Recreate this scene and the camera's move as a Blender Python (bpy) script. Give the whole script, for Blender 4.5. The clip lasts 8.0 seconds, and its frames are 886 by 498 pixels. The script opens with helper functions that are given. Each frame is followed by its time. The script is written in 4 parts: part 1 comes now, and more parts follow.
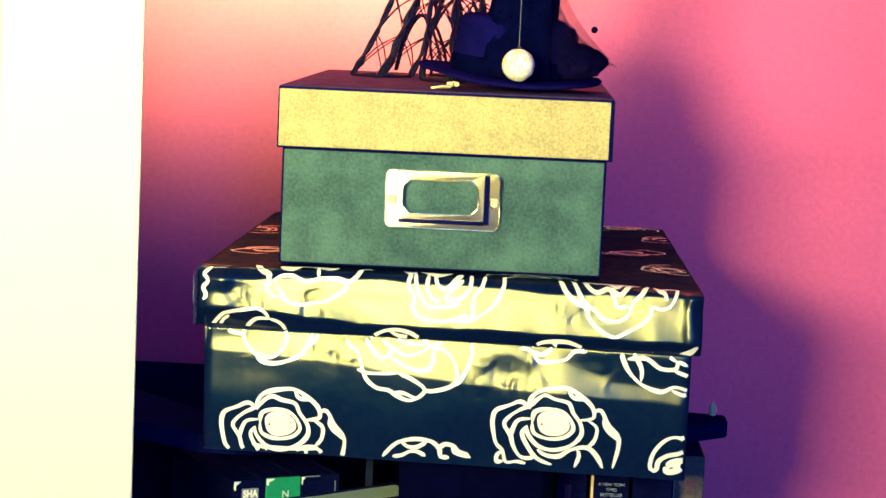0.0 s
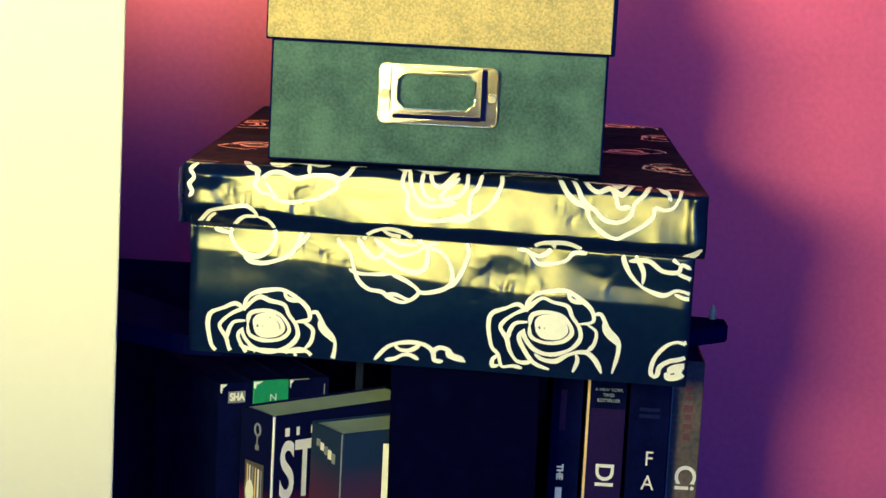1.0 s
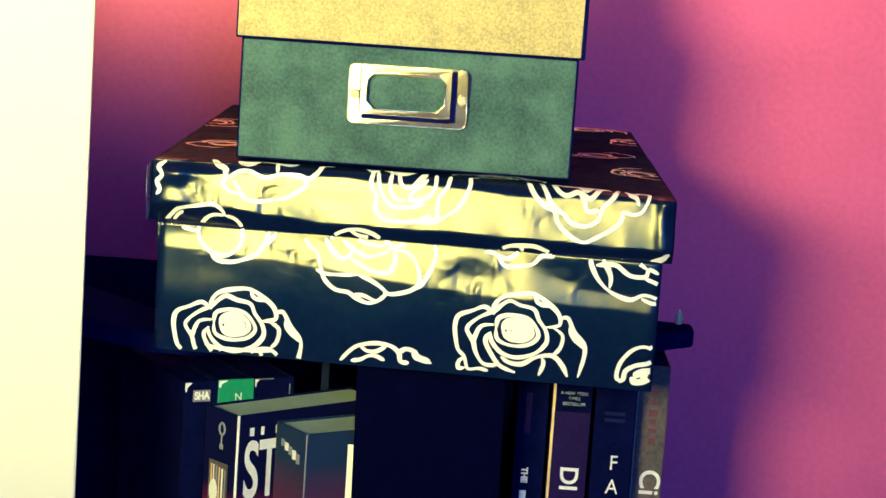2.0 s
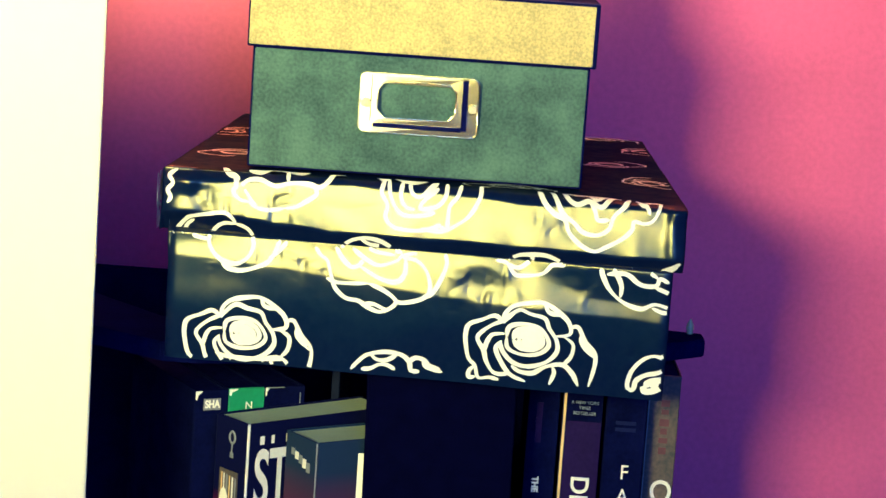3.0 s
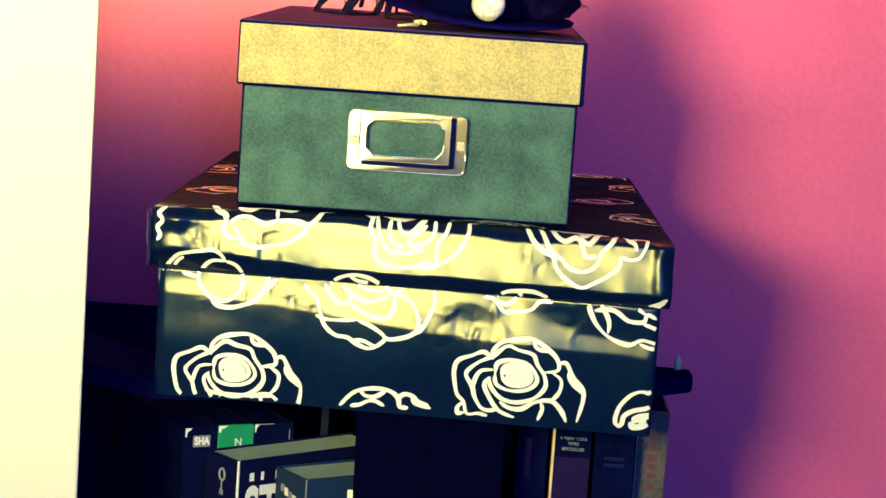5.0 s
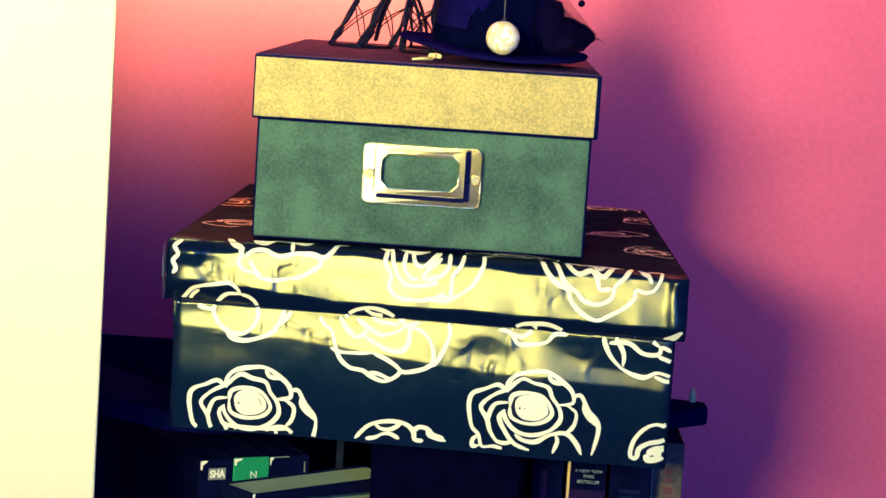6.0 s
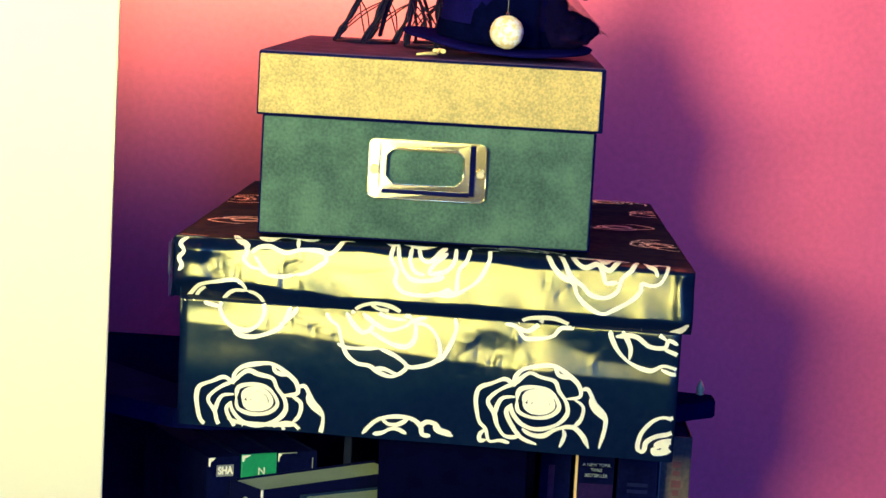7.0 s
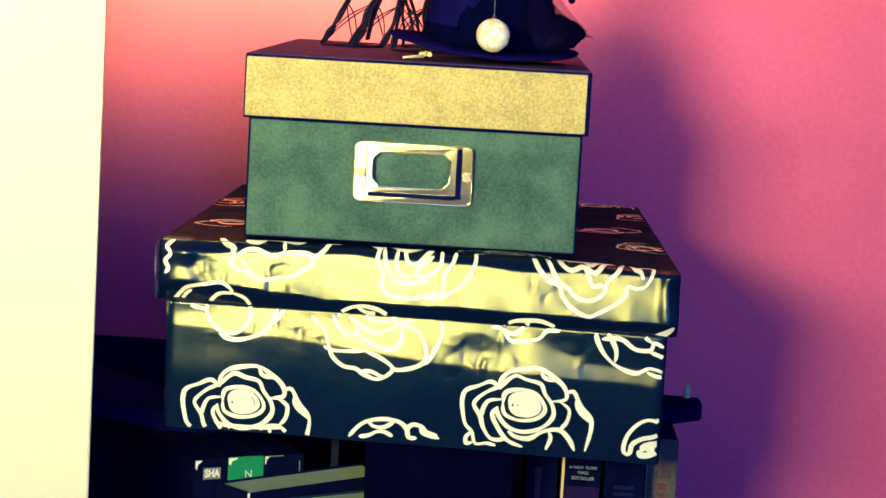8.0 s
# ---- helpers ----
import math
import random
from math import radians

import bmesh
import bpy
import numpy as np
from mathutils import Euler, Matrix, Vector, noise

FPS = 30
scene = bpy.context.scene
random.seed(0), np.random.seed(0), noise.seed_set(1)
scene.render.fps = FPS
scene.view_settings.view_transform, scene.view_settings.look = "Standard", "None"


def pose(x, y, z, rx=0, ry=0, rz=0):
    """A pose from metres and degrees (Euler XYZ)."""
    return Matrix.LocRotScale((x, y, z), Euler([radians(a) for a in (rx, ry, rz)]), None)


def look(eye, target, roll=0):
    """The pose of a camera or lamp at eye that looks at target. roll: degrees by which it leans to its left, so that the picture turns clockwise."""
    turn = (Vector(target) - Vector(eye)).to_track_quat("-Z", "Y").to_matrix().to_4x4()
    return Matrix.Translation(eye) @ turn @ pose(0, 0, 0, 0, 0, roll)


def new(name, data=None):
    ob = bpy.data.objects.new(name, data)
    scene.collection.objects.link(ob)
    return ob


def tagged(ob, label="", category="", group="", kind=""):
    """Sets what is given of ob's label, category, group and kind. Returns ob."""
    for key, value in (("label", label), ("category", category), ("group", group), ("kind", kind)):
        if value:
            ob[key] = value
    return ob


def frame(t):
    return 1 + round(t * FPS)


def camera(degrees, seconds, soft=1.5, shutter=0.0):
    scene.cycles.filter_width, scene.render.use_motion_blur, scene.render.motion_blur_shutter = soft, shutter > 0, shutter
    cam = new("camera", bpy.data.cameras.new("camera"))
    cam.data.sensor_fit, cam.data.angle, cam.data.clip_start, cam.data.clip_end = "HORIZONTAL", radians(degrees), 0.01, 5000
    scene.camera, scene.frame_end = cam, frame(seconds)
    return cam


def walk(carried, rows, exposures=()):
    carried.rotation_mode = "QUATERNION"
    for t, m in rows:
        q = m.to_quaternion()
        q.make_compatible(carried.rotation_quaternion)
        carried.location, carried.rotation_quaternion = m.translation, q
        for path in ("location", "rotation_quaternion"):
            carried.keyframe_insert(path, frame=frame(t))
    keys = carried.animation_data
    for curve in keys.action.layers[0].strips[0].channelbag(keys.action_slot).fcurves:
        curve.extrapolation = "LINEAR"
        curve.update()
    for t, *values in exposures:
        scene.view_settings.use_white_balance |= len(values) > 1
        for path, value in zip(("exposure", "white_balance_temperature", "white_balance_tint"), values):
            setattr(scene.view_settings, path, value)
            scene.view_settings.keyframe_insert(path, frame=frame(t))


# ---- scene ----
cam = camera(23.76, 8.0, soft=1.5)
PATH = [
    (0, (0.1437, -1.1870, 0.1414), (0.0651, 0.8001, -0.0717), 2.46),
    (0.5, (0.1380, -1.1632, 0.1390), (0.0386, 0.8178, -0.1178), 2.94),
    (1, (0.1352, -1.1458, 0.1361), (0.0784, 0.8294, -0.1723), 2.97),
    (1.5, (0.1352, -1.1442, 0.1365), (0.1144, 0.8325, -0.1674), 3.71),
    (1.7, (0.1352, -1.1445, 0.1364), (0.1137, 0.8319, -0.1691), 3.80),
    (3, (0.1360, -1.1441, 0.1351), (0.0977, 0.8334, -0.1612), 3.96),
    (3.5, (0.1368, -1.1449, 0.1355), (0.1033, 0.8342, -0.1509), 3.91),
    (4, (0.1374, -1.1453, 0.1363), (0.1036, 0.8344, -0.1455), 3.48),
    (4.2, (0.1373, -1.1453, 0.1361), (0.1056, 0.8354, -0.1396), 3.44),
    (5.3, (0.1367, -1.1507, 0.1360), (0.1051, 0.8339, -0.1095), 3.94),
    (5.5, (0.1367, -1.1507, 0.1360), (0.1033, 0.8353, -0.0977), 3.81),
    (6, (0.1368, -1.1518, 0.1371), (0.0897, 0.8341, -0.0956), 3.73),
    (6.5, (0.1363, -1.1520, 0.1376), (0.0852, 0.8335, -0.0970), 3.45),
    (7, (0.1384, -1.1520, 0.1370), (0.0834, 0.8331, -0.1006), 3.22),
    (7.5, (0.1406, -1.1540, 0.1361), (0.0877, 0.8315, -0.0984), 3.24),
    (8, (0.1425, -1.1535, 0.1362), (0.0933, 0.8323, -0.0963), 3.24),
]
EXPOSURES = [(0, 0.20), (0.5, -0.14), (1, -0.28), (1.5, 0.0), (3, 0.13), (4, 0.14), (5.5, -0.07), (8, -0.09)]
walk(cam, [(t, look(eye, target, roll)) for t, eye, target, roll in PATH], EXPOSURES)

# ---- light ----
# blue backdrop, added behind the opening to support the blue fill
world = bpy.data.worlds.new("blue_backdrop")
world.use_nodes = True
world.node_tree.nodes["Background"].inputs["Color"].default_value = (0.06, 0.13, 0.75, 1)
world.node_tree.nodes["Background"].inputs["Strength"].default_value = 0.5
scene.world = world


def lamp(name, kind, colour, power, m, size):
    data = bpy.data.lights.new(name, kind)
    data.color, data.energy = colour, power
    if kind == "AREA":
        data.shape, data.size, data.size_y = "RECTANGLE", size[0], size[1]
    else:
        data.shadow_soft_size = size
    ob = new(name, data)
    ob.matrix_world = m
    return ob


# warm lamp beside the camera; added unseen: two warm wall spots, a blue fill
room_lamp = lamp("room_lamp", "AREA", (1.0, 0.93, 0.43), 3.8, look((-0.36, -1.63, 0.28), (-0.03, 0.0, 0.185)), (0.36, 0.19))
room_lamp.data.spread = radians(45)
# unseen spot, added to brighten the wall right of the boxes
right_wall_fill = lamp("right_wall_fill", "SPOT", (1.0, 0.91, 0.34), 20, look((0.47, -0.02, 0.72), (0.50, 0.40, 0.43)), 0.07)
right_wall_fill.data.spot_size, right_wall_fill.data.spot_blend = radians(80), 1.0
# unseen spot, added for the peach glow on the upper left wall
upper_wall_fill = lamp("upper_wall_fill", "SPOT", (0.93, 1.0, 0.23), 235, look((0.01, 0.0, 0.56), (-0.03, 0.40, 0.465)), 0.05)
upper_wall_fill.data.spot_size, upper_wall_fill.data.spot_blend = radians(86), 1.0
# added blue area lamp in the opening, tinting shade blue; no window is seen
lamp("blue_fill", "AREA", (0.08, 0.22, 1.0), 45, look((0.58, -2.98, 0.70), (0.2, 0.4, 0.0)), (0.85, 0.9))

# ---- materials ----


def mat(name, base, rough=0.6, metal=0.0, vary=0.25, scale=60.0, bump=0.1, fine=400.0, tint=None, spec=0.5, grain=0.4, edge=0.2):
    """Principled surface with a coarse and a fine noise in colour, roughness and relief."""
    m = bpy.data.materials.new(name)
    m.use_nodes = True
    nt = m.node_tree
    bsdf = nt.nodes["Principled BSDF"]
    co = nt.nodes.new("ShaderNodeTexCoord")
    big, small = nt.nodes.new("ShaderNodeTexNoise"), nt.nodes.new("ShaderNodeTexNoise")
    big.inputs["Scale"].default_value, small.inputs["Scale"].default_value = scale, fine
    big.inputs["Detail"].default_value, small.inputs["Detail"].default_value = 5, 4
    for n in (big, small):
        nt.links.new(co.outputs["Object"], n.inputs["Vector"])
    both = nt.nodes.new("ShaderNodeMix")
    both.inputs[0].default_value = grain
    nt.links.new(big.outputs["Fac"], both.inputs[2])
    nt.links.new(small.outputs["Fac"], both.inputs[3])
    ramp = nt.nodes.new("ShaderNodeValToRGB")
    ramp.color_ramp.elements[0].position, ramp.color_ramp.elements[1].position = 0.5 - edge, 0.5 + edge
    other = tint or base
    ramp.color_ramp.elements[0].color = (*[c * (1 - vary) for c in other], 1)
    ramp.color_ramp.elements[1].color = (*[min(1, c * (1 + vary)) for c in base], 1)
    nt.links.new(both.outputs[0], ramp.inputs["Fac"])
    nt.links.new(ramp.outputs["Color"], bsdf.inputs["Base Color"])
    bsdf.inputs["Roughness"].default_value, bsdf.inputs["Metallic"].default_value = rough, metal
    bsdf.inputs["Specular IOR Level"].default_value = spec
    if bump:
        b = nt.nodes.new("ShaderNodeBump")
        b.inputs["Strength"].default_value, b.inputs["Distance"].default_value = bump, 0.002
        nt.links.new(both.outputs[0], b.inputs["Height"])
        nt.links.new(b.outputs["Normal"], bsdf.inputs["Normal"])
    return m


def gradient_mat(name, low, high, z0, z1, rough=0.45):
    """A printed cover that runs from one colour to another up the book."""
    m = mat(name, high, rough, spec=0.03)
    nt = m.node_tree
    bsdf = nt.nodes["Principled BSDF"]
    co, sep, ran, mix = [nt.nodes.new(k) for k in ("ShaderNodeTexCoord", "ShaderNodeSeparateXYZ", "ShaderNodeMapRange", "ShaderNodeMix")]
    mix.data_type = "RGBA"
    nt.links.new(co.outputs["Object"], sep.inputs[0])
    nt.links.new(sep.outputs["Z"], ran.inputs["Value"])
    ran.inputs["From Min"].default_value, ran.inputs["From Max"].default_value = z0, z1
    nt.links.new(ran.outputs[0], mix.inputs[0])
    mix.inputs[6].default_value, mix.inputs[7].default_value = (*low, 1), (*high, 1)
    nt.links.new(mix.outputs[2], bsdf.inputs["Base Color"])
    return m


PINK = mat("pink_wall_paint", (0.73, 0.121, 0.27), 0.75, vary=0.14, scale=7, bump=0.14, fine=220, spec=0.25)
# blue for unseen surfaces, chosen to bounce blue fill into the scene
UNSEEN_BLUE = mat("unseen_blue_paint", (0.04, 0.08, 0.55), 0.8, vary=0.06, scale=5, bump=0.05)
WHITE = mat("cream_white_gloss_paint", (0.84, 0.81, 0.52), 0.5, vary=0.02, scale=14, bump=0.03, fine=150)
FLOOR = mat("dark_floorboards", (0.05, 0.03, 0.04), 0.5, scale=8)
# unseen ceiling, tinted blue for the same bounce
CEIL = mat("blue_bounce_ceiling", (0.08, 0.09, 0.28), 0.8, vary=0.03)
BLACKWOOD = mat("blackened_wood", (0.002, 0.004, 0.045), 0.75, vary=0.4, scale=40, bump=0.08, spec=0.0)
FOIL = mat("black_foil_paper", (0.146, 0.118, 0.048), 0.33, 1.0, vary=0.25, scale=30, bump=0.05, fine=120, tint=(0.074, 0.066, 0.034))


def ink_under_foil(m, colour, share, rough):
    """A foil gloss over the paper's own dark ink."""
    nt = m.node_tree
    out, bsdf = nt.nodes["Material Output"], nt.nodes["Principled BSDF"]
    gloss, ink, mix = [nt.nodes.new(k) for k in ("ShaderNodeBsdfAnisotropic", "ShaderNodeBsdfDiffuse", "ShaderNodeMixShader")]
    gloss.distribution = "BECKMANN"
    gloss.inputs["Roughness"].default_value = rough
    nt.links.new(bsdf.inputs["Base Color"].links[0].from_socket, gloss.inputs["Color"])
    nt.links.new(bsdf.inputs["Normal"].links[0].from_socket, gloss.inputs["Normal"])
    ink.inputs["Color"].default_value = (*colour, 1)
    mix.inputs[0].default_value = share
    haze, shine = nt.nodes.new("ShaderNodeBsdfAnisotropic"), nt.nodes.new("ShaderNodeMixShader")
    haze.distribution = "GGX"
    haze.inputs["Roughness"].default_value = 0.36
    haze.inputs["Color"].default_value = (0.030, 0.15, 0.165, 1)
    shine.inputs[0].default_value = 0.20
    nt.links.new(gloss.outputs[0], shine.inputs[1])
    nt.links.new(haze.outputs[0], shine.inputs[2])
    nt.links.new(shine.outputs[0], mix.inputs[1])
    nt.links.new(ink.outputs[0], mix.inputs[2])
    nt.links.new(mix.outputs[0], out.inputs["Surface"])
    nt.nodes.remove(bsdf)


ink_under_foil(FOIL, (0.003, 0.011, 0.050), 0.6, 0.30)
PRINT = mat("cream_print", (0.96, 0.94, 0.64), 0.5, vary=0.04, scale=200, bump=0.0)
# one box paper in two tones, brighter lid and darker body, light painted in
PAPER_LIT = mat("lit_box_paper", (0.66, 0.51, 0.18), 0.75, vary=0.15, scale=60, bump=0.9, fine=760, spec=0.2, tint=(0.47, 0.40, 0.16), grain=0.62, edge=0.13)
PAPER_SHADED = mat("shaded_box_paper", (0.066, 0.140, 0.098), 0.75, vary=0.30, scale=42, bump=0.9, fine=560, spec=0.25, tint=(0.036, 0.100, 0.085), grain=0.4, edge=0.14)
BOXEDGE = mat("navy_board", (0.004, 0.006, 0.05), 0.8, vary=0.3, scale=150, bump=0.1, spec=0.0)
# the lid again, with its top's shade put into the colour
LIDTOP = mat("shaded_lid_board", (0.075, 0.050, 0.120), 0.85, vary=0.3, scale=70, bump=0.1, spec=0.0)
BRASS = mat("pale_brass", (0.86, 0.76, 0.38), 0.21, 1.0, vary=0.12, scale=90, bump=0.12, fine=300)
GOLD = mat("gold_tone_metal", (0.95, 0.78, 0.30), 0.45, 0.1, vary=0.2, scale=300, bump=0.1)
WIRE = mat("black_wire", (0.003, 0.003, 0.024), 0.5, vary=0.4, scale=300, bump=0.2, spec=0.15)
FELT = mat("navy_purple_felt", (0.005, 0.004, 0.06), 0.9, vary=0.35, scale=90, bump=0.3, fine=700, spec=0.0)
RIBBON = mat("black_ribbon", (0.0012, 0.002, 0.020), 0.7, vary=0.4, scale=120, bump=0.15, spec=0.0)
# opaque cream mottled with gold: the crystal's sparkle put into its colour
CRYSTAL = mat("crystal_painted_sparkle", (1.0, 0.99, 0.86), 0.22, vary=0.0, scale=330, bump=0.0, tint=(0.92, 0.78, 0.36), edge=0.06, spec=1.0, grain=0.2)
NOTE = mat("black_notebook_cloth", (0.0012, 0.0016, 0.014), 0.8, vary=0.35, scale=90, bump=0.15, fine=700, spec=0.0)
PAGES = mat("book_pages", (0.44, 0.58, 0.38), 0.8, vary=0.2, scale=30, bump=0.15, fine=900)
NAVYCOVER = mat("navy_cover", (0.003, 0.005, 0.032), 0.75, vary=0.4, scale=60, bump=0.06, spec=0.0)
GREENCOVER = mat("green_cover", (0.01, 0.30, 0.11), 0.4, vary=0.2, scale=60, bump=0.05)
MAROON = mat("maroon_cover", (0.015, 0.007, 0.048), 0.6, vary=0.3, scale=50, bump=0.08, spec=0.05)
AMBER = mat("amber_edge", (0.98, 0.60, 0.20), 0.6, vary=0.2, scale=80)
MOSS = mat("moss_grey_cover", (0.145, 0.105, 0.065), 0.6, vary=0.4, scale=52, bump=0.08, tint=(0.045, 0.075, 0.085), spec=0.1)
REDINK = mat("red_ink", (0.12, 0.030, 0.030), 0.6)
CREAMINK = mat("cream_ink", (0.98, 0.93, 0.66), 0.5, vary=0.1, scale=150)
FAINTINK = mat("faint_ink", (0.010, 0.015, 0.060), 0.7, spec=0.0)
DIMINK = mat("dim_ink", (0.24, 0.26, 0.22), 0.6)
PALEINK = mat("pale_ink", (0.30, 0.38, 0.40), 0.6)
FADE_A = gradient_mat("navy_to_crimson_cover", (0.28, 0.02, 0.05), (0.004, 0.006, 0.035), 0.140, 0.170)
FADE_B = gradient_mat("slate_to_plum_cover", (0.14, 0.018, 0.05), (0.014, 0.034, 0.070), 0.150, 0.192)


def tulle_mat(name, thread, gap):
    """Net: dense along its threads, sheer in its meshes."""
    m = mat(name, (0.004, 0.003, 0.026), 0.8, bump=0.0, spec=0.0)
    nt = m.node_tree
    co, net, ramp = nt.nodes.new("ShaderNodeTexCoord"), nt.nodes.new("ShaderNodeTexVoronoi"), nt.nodes.new("ShaderNodeValToRGB")
    net.feature = "DISTANCE_TO_EDGE"
    net.inputs["Scale"].default_value = 1500
    nt.links.new(co.outputs["Object"], net.inputs["Vector"])
    nt.links.new(net.outputs["Distance"], ramp.inputs["Fac"])
    ramp.color_ramp.elements[0].position, ramp.color_ramp.elements[1].position = 0.12, 0.25
    ramp.color_ramp.elements[0].color, ramp.color_ramp.elements[1].color = (thread, thread, thread, 1), (gap, gap, gap, 1)
    nt.links.new(ramp.outputs["Color"], nt.nodes["Principled BSDF"].inputs["Alpha"])
    return m


TULLE = tulle_mat("navy_tulle", 0.30, 0.06)
HEM = tulle_mat("gathered_tulle", 0.97, 0.72)

# ---- mesh helpers ----


def link(name, bm, material, parent=None, label="", smooth=False):
    me = bpy.data.meshes.new(name)
    bmesh.ops.recalc_face_normals(bm, faces=bm.faces)
    bm.to_mesh(me)
    bm.free()
    me.materials.append(material)
    if smooth:
        for p in me.polygons:
            p.use_smooth = True
    ob = new(name, me)
    if parent:
        ob.parent = parent
    if label:
        ob["label"] = label
    return ob


def part(name, bm, material, parent, label="", smooth=False):
    return link(name, bm, material, parent, label, smooth)


def thing(name, m, label, category, group="", kind=""):
    ob = new(name)
    ob.matrix_world = m
    return tagged(ob, label, category, group, kind)


def block(x0, x1, y0, y1, z0, z1, bevel=0.0, seg=2):
    bm = bmesh.new()
    bmesh.ops.create_cube(bm, size=1, matrix=Matrix.LocRotScale(((x0 + x1) / 2, (y0 + y1) / 2, (z0 + z1) / 2), None, (x1 - x0, y1 - y0, z1 - z0)))
    if bevel:
        bmesh.ops.bevel(bm, geom=bm.edges[:], offset=bevel, segments=seg, affect="EDGES", profile=0.5)
    return bm


def join(bms):
    out = bmesh.new()
    for b in bms:
        me = bpy.data.meshes.new("tmp")
        b.to_mesh(me)
        b.free()
        out.from_mesh(me)
        bpy.data.meshes.remove(me)
    return out


def prism(points, z0, z1, bevel=0.0):
    """An upright block over a plan outline."""
    bm = bmesh.new()
    low = [bm.verts.new((x, y, z0)) for x, y in points]
    top = [bm.verts.new((x, y, z1)) for x, y in points]
    bm.faces.new(low[::-1])
    bm.faces.new(top)
    for i in range(len(points)):
        j = (i + 1) % len(points)
        bm.faces.new((low[i], low[j], top[j], top[i]))
    if bevel:
        bmesh.ops.bevel(bm, geom=bm.edges[:], offset=bevel, segments=2, affect="EDGES")
    return bm


def tube(points, radius, sides=6, taper=1.0, lumps=0.0):
    """A round wire along a line of points, with knots in it if lumps is given."""
    bm = bmesh.new()
    rings = []
    pts = [Vector(p) for p in points]
    for i, p in enumerate(pts):
        d = (pts[min(i + 1, len(pts) - 1)] - pts[max(i - 1, 0)]).normalized()
        a = d.orthogonal().normalized() if not rings else (old - d * old.dot(d)).normalized()
        old = a
        b = d.cross(a)
        r = radius * (1 + (taper - 1) * i / max(1, len(pts) - 1)) * (1 + lumps * max(0.0, noise.noise(p * 150)))
        rings.append([bm.verts.new(p + r * (math.cos(k * math.tau / sides) * a + math.sin(k * math.tau / sides) * b)) for k in range(sides)])
    for r0, r1 in zip(rings, rings[1:]):
        for k in range(sides):
            bm.faces.new((r0[k], r0[(k + 1) % sides], r1[(k + 1) % sides], r1[k]))
    bm.faces.new(rings[0][::-1])
    bm.faces.new(rings[-1])
    return bm


def lathe(profile, sides=40):
    """A turned shape from (radius, height) pairs."""
    bm = bmesh.new()
    rings = [[bm.verts.new((r * math.cos(k * math.tau / sides), r * math.sin(k * math.tau / sides), z)) for k in range(sides)] for r, z in profile]
    for r0, r1 in zip(rings, rings[1:]):
        for k in range(sides):
            bm.faces.new((r0[k], r0[(k + 1) % sides], r1[(k + 1) % sides], r1[k]))
    bm.faces.new(rings[0][::-1])
    bm.faces.new(rings[-1])
    return bm


def spline(points, steps=6):
    """A smooth line through points (Catmull-Rom)."""
    pts = [Vector(p) for p in points]
    out = []
    for i in range(len(pts) - 1):
        p0, p1, p2, p3 = pts[max(i - 1, 0)], pts[i], pts[i + 1], pts[min(i + 2, len(pts) - 1)]
        for s in range(steps):
            u = s / steps
            out.append(0.5 * (2 * p1 + (p2 - p0) * u + (2 * p0 - 5 * p1 + 4 * p2 - p3) * u * u + (3 * p1 - p0 - 3 * p2 + p3) * u ** 3))
    return out + [pts[-1]]


def lettering(text, size, material, parent, m, name="lettering", stretch=1.0, bold=0.0):
    """Raised letters; they stand in the local xz plane of their parent and face its front."""
    data = bpy.data.curves.new("letters", "FONT")
    data.offset = bold
    data.body, data.size, data.extrude, data.align_x, data.align_y = text, size, 0.0002, "CENTER", "CENTER"
    ob = new("letters", data)
    me = bpy.data.meshes.new_from_object(ob.evaluated_get(bpy.context.evaluated_depsgraph_get()))
    bpy.data.objects.remove(ob)
    me.transform(m @ pose(0, 0, 0, 90) @ Matrix.Diagonal((stretch, 1, 1, 1)))
    me.materials.clear()
    me.materials.append(material)
    out = new(name, me)
    out.parent = parent
    return out


# ---- the room ----


def setting(name, bm, material, label, category):
    return tagged(link(name, bm, material), label, category, kind="structure")


XL, XR, YB, YF, ZF, ZC = -1.7, 1.9, 0.40, -3.0, -1.2, 1.25
setting("wall_north", block(XL, XR, YB, YB + 0.1, ZF, ZC), PINK, "pink painted plaster wall behind the shelf", "wall")
# unseen walls and ceiling, added and coloured blue to bounce the fill
setting("wall_west", block(XL - 0.1, XL, YF, YB, ZF, ZC), UNSEEN_BLUE, "unseen blue side wall, added to bounce blue fill", "wall")
setting("wall_east", block(XR, XR + 0.1, YF, YB, ZF, ZC), UNSEEN_BLUE, "unseen blue side wall, added to bounce blue fill", "wall")
setting("wall_south", join([block(XL, 0.15, YF - 0.1, YF, ZF, ZC), block(1.0, XR, YF - 0.1, YF, ZF, ZC), block(0.15, 1.0, YF - 0.1, YF, ZF, 0.25), block(0.15, 1.0, YF - 0.1, YF, 1.15, ZC)]), UNSEEN_BLUE, "unseen blue wall with an added opening for the blue fill", "wall")
setting("floor", block(XL, XR, YF, YB, ZF - 0.1, ZF), FLOOR, "dark floor of the room", "floor")
setting("ceiling", block(XL, XR, YF, YB, ZC, ZC + 0.1), CEIL, "unseen bluish ceiling, added to bounce blue fill", "ceiling")


